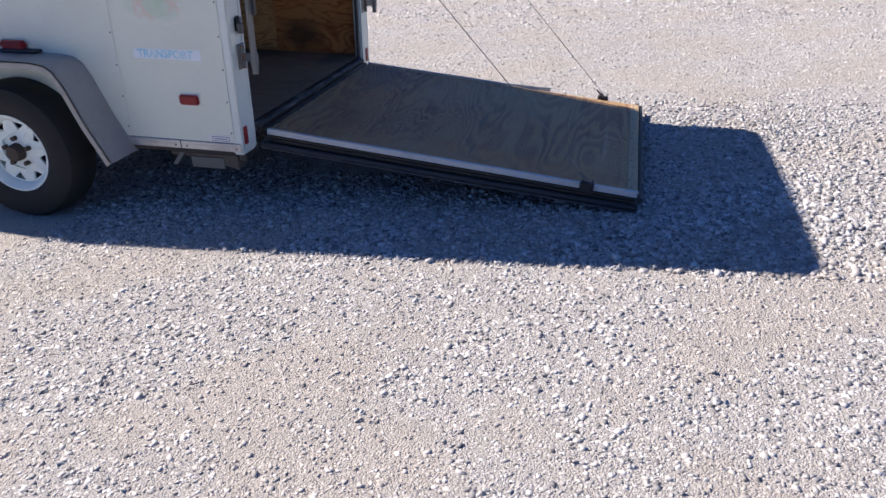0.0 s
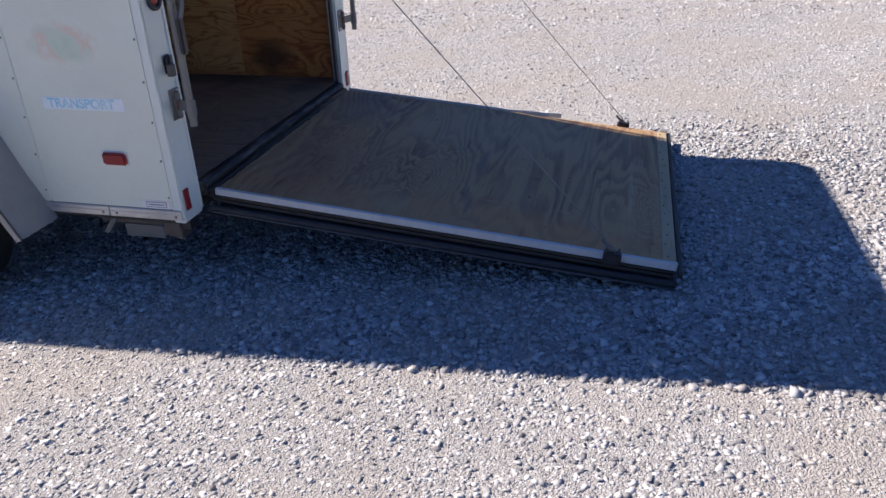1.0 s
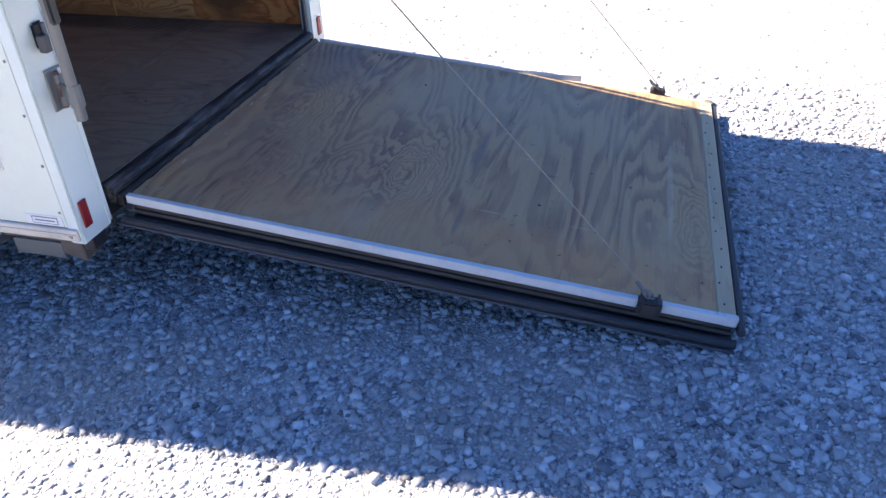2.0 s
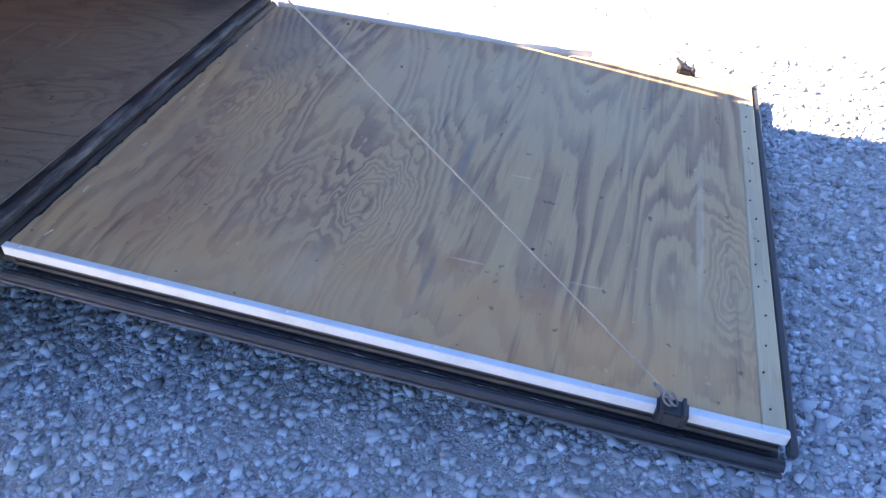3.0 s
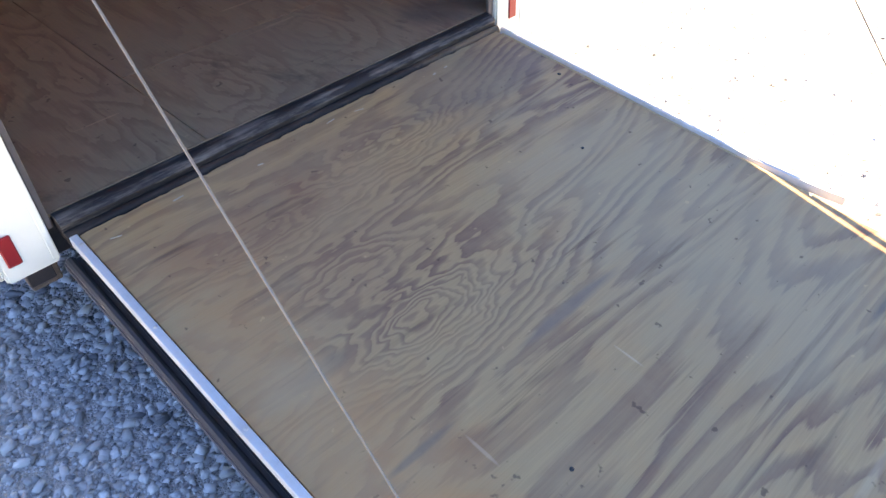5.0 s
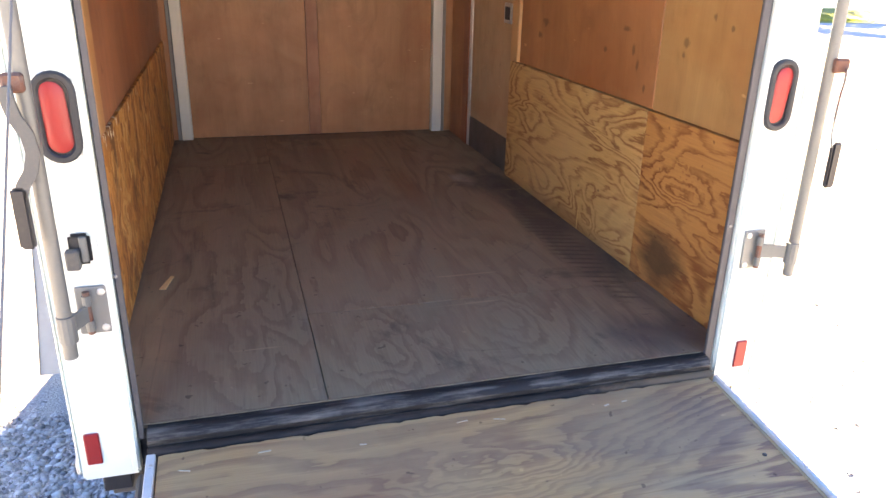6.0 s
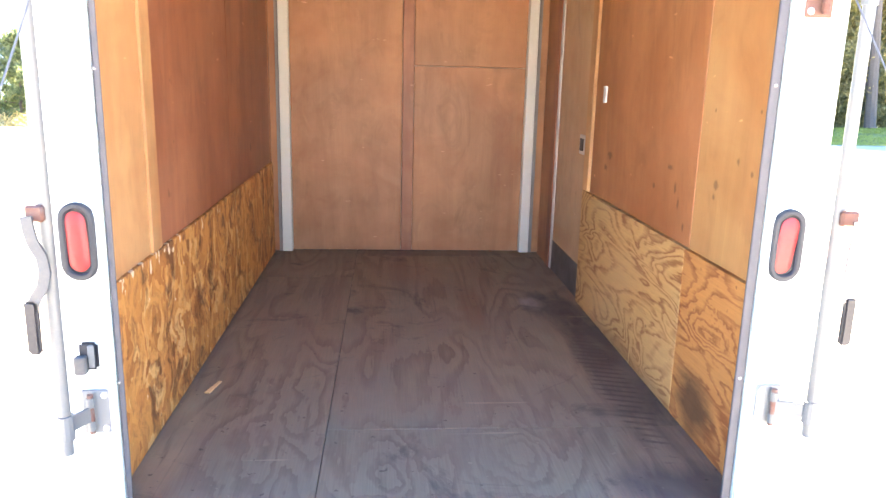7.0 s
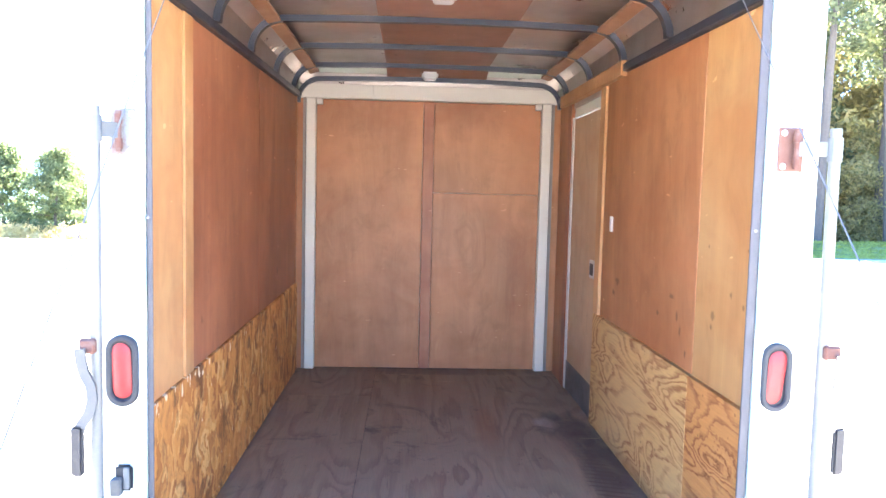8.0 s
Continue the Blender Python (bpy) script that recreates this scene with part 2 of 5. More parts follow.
HUB = plain("greasy_hub_steel", (0.065, 0.05, 0.04), 0.7, 0.2, 0.6, (0.14, 0.08, 0.05), 20.0, 0.4)
RUST = plain("rusty_steel", (0.15, 0.062, 0.04), 0.7, 0.2, 0.7, (0.20, 0.17, 0.15), 30.0, 0.5)
BLACK = plain("black_painted_steel", (0.022, 0.022, 0.026), 0.5, 0.0, 0.4, (0.07, 0.06, 0.05), 10.0, 0.2)
RUBBER = plain("black_rubber", (0.024, 0.026, 0.031), 0.6, 0.0, 0.45, (0.06, 0.06, 0.062), 12.0, 0.25)
SEAL = plain("grey_rubber_seal", (0.085, 0.080, 0.084), 0.65, 0.0, 0.3, (0.05, 0.05, 0.05), 14.0)
TYRE = plain("tyre_rubber", (0.012, 0.012, 0.013), 0.8, 0.0, 0.5, (0.035, 0.032, 0.028), 7.0, 0.3)
FENDER = plain("grey_fender_steel", (0.34, 0.335, 0.325), 0.42, 0.2, 0.3, (0.18, 0.17, 0.16), 4.0)
RIB = plain("dark_roof_steel", (0.050, 0.058, 0.078), 0.36, 0.4, 0.05, (0.14, 0.12, 0.10), 5.0, 0.015)
ROOF_IN = plain("bare_roof_sheet", (0.56, 0.50, 0.45), 0.32, 0.85, 0.25, (0.34, 0.25, 0.19), 5.0, 0.15)
CREAM = plain("cream_painted_steel", (0.66, 0.62, 0.53), 0.4, 0.0, 0.10, (0.42, 0.36, 0.28), 7.0, 0.05)
WHEEL_WHITE = plain("white_wheel_paint", (0.78, 0.86, 0.82), 0.4, 0.0, 0.15, (0.4, 0.36, 0.3), 12.0, 0.05)
FLANGE = plain("grimy_flange_steel", (0.24, 0.215, 0.19), 0.5, 0.1, 0.35, (0.14, 0.11, 0.08), 8.0)
FRAYED = plain("frayed_board_edge", (0.27, 0.20, 0.125), 0.85, 0.0, 0.6, (0.09, 0.07, 0.05), 30.0, 0.3)
LAMP_WHITE = plain("white_lamp_plastic", (0.8, 0.8, 0.78), 0.35, 0.0, 0.08)
DARK_WOOD = plain("dark_ramp_edge", (0.05, 0.042, 0.036), 0.8, 0.0, 0.5, (0.13, 0.10, 0.075), 16.0, 0.4)
STEEL_PLATE = plain("dull_kick_plate", (0.16, 0.145, 0.13), 0.45, 0.4, 0.4, (0.08, 0.06, 0.05), 7.0)
RED = plain("red_lens", (0.25, 0.008, 0.013), 0.45, 0.0, 0.12, (0.2, 0.02, 0.02), 20.0, 0.02)
RED_FADED = plain("faded_red_lens", (0.33, 0.022, 0.022), 0.38, 0.0, 0.12, (0.4, 0.08, 0.07), 12.0, 0.02)
BLUE_INK = plain("faded_blue_ink", (0.32, 0.68, 0.80), 0.5, 0.0, 0.95, (0.80, 0.87, 0.88), 26.0)
CHIP = plain("fresh_wood", (0.86, 0.58, 0.27), 0.8)
SPLINTER = plain("pale_splinter_wood", (0.52, 0.44, 0.33), 0.85, 0.0, 0.3, (0.4, 0.34, 0.26), 30.0)
STICKER = plain("pale_sticker", (0.83, 0.90, 0.92), 0.45, 0.0, 0.2, (0.55, 0.6, 0.62), 18.0)
GREY_INK = plain("grey_ink", (0.20, 0.24, 0.32), 0.5, 0.0, 0.1)
CABLE = plain("steel_cable", (0.19, 0.185, 0.175), 0.5, 0.3, 0.3)
SCREW_STEEL = plain("screw_steel", (0.32, 0.30, 0.28), 0.4, 0.6, 0.4)



def scuffed_bar(name, base, scuff, amount, bare=None):
    """Black painted steel, rubbed grey in long strokes across the doorway."""
    k = Nodes(name)
    long_ = k.noise(k.coords((0.10, 1, 1)), 60, 4.0, 0.65)
    blot = k.noise(k.coords((0.5, 1, 1)), 11, 5.0, 0.65)
    f = k.math("MULTIPLY", k.ramp(k.math("ADD", long_, k.math("MULTIPLY", blot, 0.6)), (0.76, 0.0), (1.02, 1.0)), amount)
    col = k.mix(f, base, scuff)
    if bare:
        xyz = k.t.nodes.new("ShaderNodeSeparateXYZ")
        k.put(xyz.inputs[0], k.coords())
        worn = k.math("ADD", xyz.outputs[0], k.math("MULTIPLY", k.math("SUBTRACT", blot, 0.5), 0.9))
        col = k.mix(k.ramp(worn, (0.36, 0.0), (0.56, 0.85)), col, bare)
    k.set(Base_Color=col, Roughness=k.math("ADD", k.math("MULTIPLY", blot, 0.3), 0.42), Specular_IOR_Level=0.3)
    return k.bump(long_, 0.12, 0.001).m


SILL = scuffed_bar("worn_black_sill", (0.016, 0.012, 0.010), (0.09, 0.065, 0.05), 0.6, (0.17, 0.115, 0.07))
SILL_TOP = scuffed_bar("scuffed_sill_top", (0.020, 0.019, 0.020), (0.16, 0.145, 0.13), 0.85)

PLY_RAMP = plywood("weathered_ramp_plywood", (0.61, 0.382, 0.172), (0.235, 0.108, 0.068), "x", 2.9, 14.0, 0.9, (0.46, 0.325, 0.18), 0.5, (0.21, 0.17, 0.14), 0.66, streaks=0.6, stretch=0.17, ragged_by=0.85, calm=1.0,
                   washes=(((0.42, -1.00, 0), (0.42, 0.75, 9.0), (0.46, 0.36, 0.22), 0.45), ((-0.40, -0.39, 0), (0.45, 0.45, 9.0), (0.36, 0.21, 0.13), 0.3), ((-0.66, -0.95, 0), (0.24, 1.0, 9.0), (0.56, 0.27, 0.10), 0.6),
                           ((0.50, -0.14, 0), (0.40, 0.22, 9.0), (0.17, 0.128, 0.108), 0.6), ((-0.45, -0.22, 0), (0.34, 0.12, 9.0), (0.33, 0.175, 0.10), 0.4), ((-0.05, -0.12, 0), (0.30, 0.07, 9.0), (0.30, 0.165, 0.10), 0.4),
                           ((0.52, -1.435, 0), (0.14, 0.014, 9.0), (0.13, 0.105, 0.09), 0.85), ((-0.05, -0.935, 0), (0.22, 0.020, 9.0), (0.16, 0.13, 0.12), 0.6), ((-0.55, -0.965, 0), (0.11, 0.013, 9.0), (0.12, 0.10, 0.09), 0.6),
                           ((-0.18, -1.60, 0), (0.42, 0.011, 9.0), (0.62, 0.46, 0.29), 0.45), ((-0.06, -1.11, 0), (0.004, 0.04, 9.0), (0.75, 0.58, 0.40), 0.45), ((-0.45, -1.33, 0), (0.004, 0.06, 9.0), (0.75, 0.56, 0.36), 0.4),
                           ((-0.455, -1.05, 0), (0.005, 0.05, 9.0), (0.72, 0.52, 0.34), 0.4), ((-0.55, -0.69, 0), (0.10, 0.03, 9.0), (0.16, 0.115, 0.09), 0.45), ((-0.62, -0.68, 0), (0.10, 0.10, 9.0), (0.56, 0.36, 0.19), 0.5)),
                   eyes=(((-0.31, -0.745, 0), (0.22, 0.085, 9.0), 0.72), ((-0.33, -1.685, 0), (0.20, 0.060, 9.0), 0.66), ((0.08, -0.22, 0), (0.24, 0.075, 9.0), 0.52), ((-0.42, -0.30, 0), (0.20, 0.055, 9.0), 0.46), ((-0.34, -0.52, 0), (0.18, 0.05, 9.0), 0.36)), lean=(((-0.25, 0.22, 0), (2.2, 0.50, 9.0), 1.7), ((-1.0, -1.0, 0), (0.3, 1.4, 9.0), 0.5)))
PLY_STRIP = plywood("pale_end_strip", (0.64, 0.48, 0.27), (0.46, 0.31, 0.16), "x", 3.0, 4.0, 0.8, (0.42, 0.36, 0.27), 0.35, (0.14, 0.11, 0.08), 0.68)
# Dark stains by the right wall, darker bands along front and left walls.
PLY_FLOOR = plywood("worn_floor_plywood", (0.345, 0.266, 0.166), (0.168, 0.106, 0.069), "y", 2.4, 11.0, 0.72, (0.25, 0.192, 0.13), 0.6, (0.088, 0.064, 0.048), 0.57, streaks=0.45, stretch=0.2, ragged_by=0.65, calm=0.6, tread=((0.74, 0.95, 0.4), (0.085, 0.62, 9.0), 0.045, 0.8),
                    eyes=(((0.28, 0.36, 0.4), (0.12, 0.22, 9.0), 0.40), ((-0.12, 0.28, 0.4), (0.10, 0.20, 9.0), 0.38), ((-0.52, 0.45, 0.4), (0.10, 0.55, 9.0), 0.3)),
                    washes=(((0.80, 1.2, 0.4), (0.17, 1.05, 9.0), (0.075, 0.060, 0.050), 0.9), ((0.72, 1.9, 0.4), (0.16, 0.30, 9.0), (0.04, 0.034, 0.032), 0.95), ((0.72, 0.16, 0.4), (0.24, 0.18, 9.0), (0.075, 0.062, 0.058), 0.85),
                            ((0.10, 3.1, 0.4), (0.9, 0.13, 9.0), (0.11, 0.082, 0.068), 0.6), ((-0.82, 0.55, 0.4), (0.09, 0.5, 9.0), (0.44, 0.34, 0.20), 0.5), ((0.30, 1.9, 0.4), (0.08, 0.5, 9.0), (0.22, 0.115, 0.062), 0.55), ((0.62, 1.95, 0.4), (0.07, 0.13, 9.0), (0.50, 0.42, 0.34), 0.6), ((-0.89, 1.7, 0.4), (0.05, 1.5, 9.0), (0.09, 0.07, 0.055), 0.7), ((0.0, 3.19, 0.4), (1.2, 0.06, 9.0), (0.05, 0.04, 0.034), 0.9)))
# The wash turns the panel browner towards its bottom edge.
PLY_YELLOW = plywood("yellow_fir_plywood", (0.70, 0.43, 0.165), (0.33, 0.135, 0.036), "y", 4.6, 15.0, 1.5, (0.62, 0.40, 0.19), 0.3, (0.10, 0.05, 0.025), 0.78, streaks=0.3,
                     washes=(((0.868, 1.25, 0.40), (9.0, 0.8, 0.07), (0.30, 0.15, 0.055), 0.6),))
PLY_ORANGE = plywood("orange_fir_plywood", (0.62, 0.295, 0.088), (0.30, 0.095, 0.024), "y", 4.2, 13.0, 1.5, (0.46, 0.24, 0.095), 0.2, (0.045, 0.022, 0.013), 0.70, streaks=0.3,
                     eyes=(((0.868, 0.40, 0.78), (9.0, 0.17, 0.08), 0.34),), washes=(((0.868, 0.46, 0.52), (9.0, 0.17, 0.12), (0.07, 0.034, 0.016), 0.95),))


def flake_board(name):
    """Orange board with upright torn flakes, dark stains and pale chips along its top."""
    k = Nodes(name)
    co = k.coords((1, 1, 1))
    swirl = k.t.nodes.new("ShaderNodeVectorMath")
    swirl.operation = "ADD"
    off = k.t.nodes.new("ShaderNodeVectorMath")
    off.operation = "SCALE"
    off.inputs["Scale"].default_value = 0.30
    n = k.t.nodes.new("ShaderNodeTexNoise")
    n.inputs["Scale"].default_value, n.inputs["Detail"].default_value = 5.0, 3.0
    k.put(n.inputs["Vector"], co)
    k.put(off.inputs[0], n.outputs["Color"])
    k.put(swirl.inputs[0], co), k.put(swirl.inputs[1], off.outputs[0])
    mp = k.t.nodes.new("ShaderNodeMapping")
    mp.inputs["Scale"].default_value = (1, 1, 0.5)
    k.put(mp.inputs["Vector"], swirl.outputs[0])
    cells = k.t.nodes.new("ShaderNodeTexVoronoi")
    cells.inputs["Scale"].default_value = 24
    k.put(cells.inputs["Vector"], mp.outputs[0])
    pick = k.add("ShaderNodeSeparateColor", 0, Color=cells.outputs["Color"])
    col = k.ramp(pick, (0.0, (0.38, 0.14, 0.032)), (0.3, (0.53, 0.225, 0.055)), (0.75, (0.62, 0.295, 0.08)), (1.0, (0.68, 0.40, 0.15)))
    streak = k.noise(mp.outputs[0], 24, 6.0, 0.72)
    col = k.mix(k.ramp(streak, (0.52, 0.0), (0.68, 0.55)), col, (0.21, 0.075, 0.02))
    deep = k.noise(mp.outputs[0], 8.0, 5.0, 0.7)
    col = k.mix(k.ramp(deep, (0.51, 0.0), (0.63, 0.85)), col, (0.15, 0.055, 0.018))
    y_z = k.t.nodes.new("ShaderNodeSeparateXYZ")
    k.put(y_z.inputs[0], co)
    torn = k.noise(k.coords((1, 1, 0.6)), 22, 4.0, 0.6)
    high = k.ramp(y_z.outputs[2], (0.90, 0.0), (0.985, 0.16))
    front = k.ramp(k.math("MULTIPLY", y_z.outputs[1], 0.3), (0.25, 1.0), (0.55, 0.0))
    col = k.mix(k.ramp(k.math("ADD", torn, k.math("MULTIPLY", high, front)), (0.70, 0.0), (0.73, 0.95)), col, (0.80, 0.68, 0.48))
    k.set(Base_Color=col, Roughness=0.7)
    return k.bump(k.math("ADD", streak, pick), 0.4, 0.002).m


SCUFFS = tuple(((0.88, y, z), (9.0, w, h)) for y, z, w, h in ((1.606, 1.215, 0.05, 0.022), (1.66, 1.156, 0.03, 0.02), (0.871, 1.25, 0.03, 0.012), (0.81, 1.183, 0.016, 0.026), (0.775, 1.133, 0.012, 0.026), (1.023, 1.162, 0.018, 0.014), (0.714, 1.06, 0.012, 0.018)))
TORN = luan("torn_frame_wood", (0.46, 0.215, 0.062), (0.34, 0.135, 0.036))
FLAKES = flake_board("flaked_orange_board")
LUAN_DARK = luan("dark_luan_panel", (0.40, 0.165, 0.078), (0.255, 0.088, 0.040))
LUAN_MID = luan("luan_panel", (0.46, 0.212, 0.086), (0.335, 0.132, 0.049), 0.25, SCUFFS)
LUAN_LIGHT = luan("light_panel", (0.56, 0.325, 0.14), (0.44, 0.22, 0.085))
KNOTS = tuple(((0.88, y, z), (9.0, r, r)) for y, z, r in ((0.36, 1.326, 0.013), (0.27, 1.299, 0.011), (0.257, 1.474, 0.008), (0.545, 1.465, 0.008), (0.49, 1.24, 0.020), (0.50, 1.20, 0.012)))
LUAN_KNOTTY = luan("light_knotty_panel", (0.51, 0.295, 0.115), (0.40, 0.20, 0.072), 0.25, KNOTS)
BOARD = luan("roof_board_plywood", (0.34, 0.185, 0.125), (0.27, 0.14, 0.095))
STRIP = luan("roof_strip_wood", (0.45, 0.26, 0.145), (0.34, 0.175, 0.09))
DOOR_PLY = luan("door_plywood", (0.55, 0.375, 0.215), (0.44, 0.28, 0.15))


def gravel_stone_material():
    k = Nodes("gravel_stones")
    r = k.t.nodes.new("ShaderNodeNewGeometry").outputs["Random Per Island"]
    col = k.ramp(r, (0.0, (0.10, 0.105, 0.12)), (0.14, (0.25, 0.255, 0.27)), (0.38, (0.43, 0.43, 0.435)), (0.62, (0.55, 0.54, 0.53)), (0.86, (0.65, 0.655, 0.66)), (1.0, (0.76, 0.77, 0.78)))
    broken = k.math("ADD", k.yard_patches(0.42), k.math("MULTIPLY", k.math("SUBTRACT", k.noise(k.coords(), 7.0, 4.0, 0.65), 0.5), 0.9))
    col = k.mix(k.ramp(broken, (0.40, 0.08), (0.90, 0.36)), col, (0.49, 0.435, 0.375))
    sp = k.noise(k.coords(), 140, 3.0)
    col = k.mix(k.math("MULTIPLY", sp, 0.25), col, (0.36, 0.345, 0.335))
    k.set(Base_Color=col, Roughness=0.85)
    return k.bump(sp, 0.4, 0.002).m


def ground_material():
    """Gravel close up and far off, fine grit between, giving way to grass beyond the yard."""
    k = Nodes("gravel_ground")
    co = k.coords()
    v = k.t.nodes.new("ShaderNodeTexVoronoi")
    v.inputs["Scale"].default_value = 150
    k.put(v.inputs["Vector"], co)
    v2 = k.t.nodes.new("ShaderNodeTexVoronoi")
    v2.inputs["Scale"].default_value = 330
    k.put(v2.inputs["Vector"], co)
    sep = k.add("ShaderNodeSeparateColor", 0, Color=v.outputs["Color"])
    stone = k.ramp(sep, (0.0, (0.24, 0.242, 0.25)), (0.3, (0.42, 0.42, 0.425)), (0.65, (0.55, 0.54, 0.53)), (1.0, (0.86, 0.86, 0.86)))
    grit = k.mix(k.noise(co, 300, 2.0), (0.34, 0.33, 0.315), (0.56, 0.53, 0.50))
    col = k.mix(k.ramp(v.outputs["Distance"], (0.30, 0.0), (0.62, 1.0)), stone, grit)
    broken = k.math("ADD", k.yard_patches(0.42), k.math("MULTIPLY", k.math("SUBTRACT", k.noise(co, 7.0, 4.0, 0.65), 0.5), 0.9))
    col = k.mix(k.ramp(broken, (0.35, 0.12), (0.85, 0.48)), col, (0.48, 0.425, 0.365))
    xyz = k.t.nodes.new("ShaderNodeSeparateXYZ")
    k.put(xyz.inputs[0], co)
    edge = k.math("ADD", xyz.outputs[1], k.math("MULTIPLY", k.noise(co, 0.35, 4.0), 5.0))
    left = k.ramp(k.math("ADD", k.math("MULTIPLY", xyz.outputs[0], 0.02), 0.5), (0.48, 1.0), (0.52, 0.0))
    edge = k.math("SUBTRACT", edge, k.math("MULTIPLY", left, 26.0))
    grass = k.mix(left, k.mix(k.noise(co, 7.0, 4.0), (0.19, 0.21, 0.045), (0.28, 0.29, 0.085)), k.mix(k.noise(co, 5.0, 4.0), (0.36, 0.28, 0.10), (0.24, 0.21, 0.08)))
    col = k.mix(k.ramp(k.math("SUBTRACT", edge, 32.0), (0.0, 0.0), (0.8, 1.0)), col, grass)
    k.set(Base_Color=col, Roughness=0.95)
    h = k.math("ADD", k.math("MULTIPLY", v.outputs["Distance"], -1.0), k.math("MULTIPLY", v2.outputs["Distance"], -0.6))
    return k.bump(h, 1.0, 0.006).m


GRAVEL, GROUND = gravel_stone_material(), ground_material()


# ---- mesh helpers ----
def part(name, bm, material, parent=None, label="", smooth=False):
    """Links a bmesh as one mesh object, under a thing or a part."""
    me = bpy.data.meshes.new(name)
    bmesh.ops.recalc_face_normals(bm, faces=bm.faces)
    bm.to_mesh(me)
    bm.free()
    me.materials.append(material)
    if smooth:
        me.shade_smooth()
        me.set_sharp_from_angle(angle=radians(35))
    ob = new(name, me)
    if parent:
        ob.parent = parent
    return tagged(ob, label)


def box(x0, x1, y0, y1, z0, z1, bevel=0.002, bm=None, seg=1):
    bm = bm or bmesh.new()
    vs = bmesh.ops.create_cube(bm, size=1)["verts"]
    bmesh.ops.transform(bm, verts=vs, matrix=Matrix.Translation(((x0 + x1) / 2, (y0 + y1) / 2, (z0 + z1) / 2)) @ Matrix.Diagonal((abs(x1 - x0), abs(y1 - y0), abs(z1 - z0), 1)))
    if bevel:
        es = list({e for v in vs for e in v.link_edges})
        bmesh.ops.bevel(bm, geom=es, offset=bevel, segments=seg, affect="EDGES", clamp_overlap=True)
    return bm


def tube(points, radius, seg=10, bm=None):
    """A round bar along a line of points, capped."""
    bm = bm or bmesh.new()
    pts = [Vector(p) for p in points]
    rings, up = [], None
    for i, p in enumerate(pts):
        d = (pts[min(i + 1, len(pts) - 1)] - pts[max(i - 1, 0)]).normalized()
        if up is None:
            up = d.orthogonal().normalized()
        up = (up - d * up.dot(d)).normalized()
        side = d.cross(up)
        r = radius[i] if isinstance(radius, (list, tuple)) else radius
        rings.append([bm.verts.new(p + (up * math.cos(a) + side * math.sin(a)) * r) for a in (2 * math.pi * j / seg for j in range(seg))])
    for a, b in zip(rings, rings[1:]):
        for j in range(seg):
            bm.faces.new((a[j], a[(j + 1) % seg], b[(j + 1) % seg], b[j]))
    bm.faces.new(rings[0][::-1]), bm.faces.new(rings[-1])
    return bm


def band(path, u0, u1, thick, place, bm=None):
    """A strip of sheet that follows a 2D path, from u0 to u1 across it; place(a, b, u) gives the point."""
    bm = bm or bmesh.new()
    n = len(path)
    off = []
    for i in range(n):
        a, b = Vector(path[max(i - 1, 0)]), Vector(path[min(i + 1, n - 1)])
        d = (b - a).normalized()
        off.append(Vector(path[i]) + Vector((-d.y, d.x)) * thick)
    rows = [[bm.verts.new(place(p[0], p[1], u)) for p in line] for u in (u0, u1) for line in (path, off)]
    for a, b in ((0, 1), (1, 3), (3, 2), (2, 0)):
        for i in range(n - 1):
            bm.faces.new((rows[a][i], rows[a][i + 1], rows[b][i + 1], rows[b][i]))
    for i in (0, n - 1):
        bm.faces.new((rows[0][i], rows[1][i], rows[3][i], rows[2][i]))
    return bm


def lathe(profile, axis_at, seg=40, bm=None):
    """Turns a profile of (x, radius) round a line along x through (y, z)."""
    bm = bm or bmesh.new()
    rings = []
    for x, r in profile:
        rings.append([bm.verts.new((x, axis_at[0] + r * math.cos(2 * math.pi * j / seg), axis_at[1] + r * math.sin(2 * math.pi * j / seg))) for j in range(seg)])
    for a, b in zip(rings, rings[1:]):
        for j in range(seg):
            bm.faces.new((a[j], a[(j + 1) % seg], b[(j + 1) % seg], b[j]))
    return bm


def screw(p, normal, r=0.004, bm=None):
    bm = bm or bmesh.new()
    n = Vector(normal)
    return tube([Vector(p) - n * 0.002, Vector(p) + n * 0.0015, Vector(p) + n * 0.003], [r, r, r * 0.6], 8, bm)


# ---- ground ----
def ground_z(x, y):
    """A nearly level yard that climbs gently towards the woods, with a grass bank before the tall trees."""
    k = min(1.0, max(0.0, (y - 3) / 29))
    z = 0.012 * min(max(y, -8.0), 3.0) + 1.114 * k * k * (3 - 2 * k)
    bank, side = min(1.0, max(0.0, (y - 33) / 8)), min(1.0, max(0.0, (x - 6) / 8))
    z += 0.9 * bank * bank * (3 - 2 * bank) * side * side * (3 - 2 * side)
    return z + 0.012 * noise.noise((x * 0.7, y * 0.7, 3.0)) + 0.005 * noise.noise((x * 3.1, y * 3.1, 8.0))


def steps(marks):
    out = []
    for (a, da), (b, _) in zip(marks, marks[1:]):
        n = max(1, round((b - a) / da))
        out += [a + (b - a) * i / n for i in range(n)]
    return out + [marks[-1][0]]


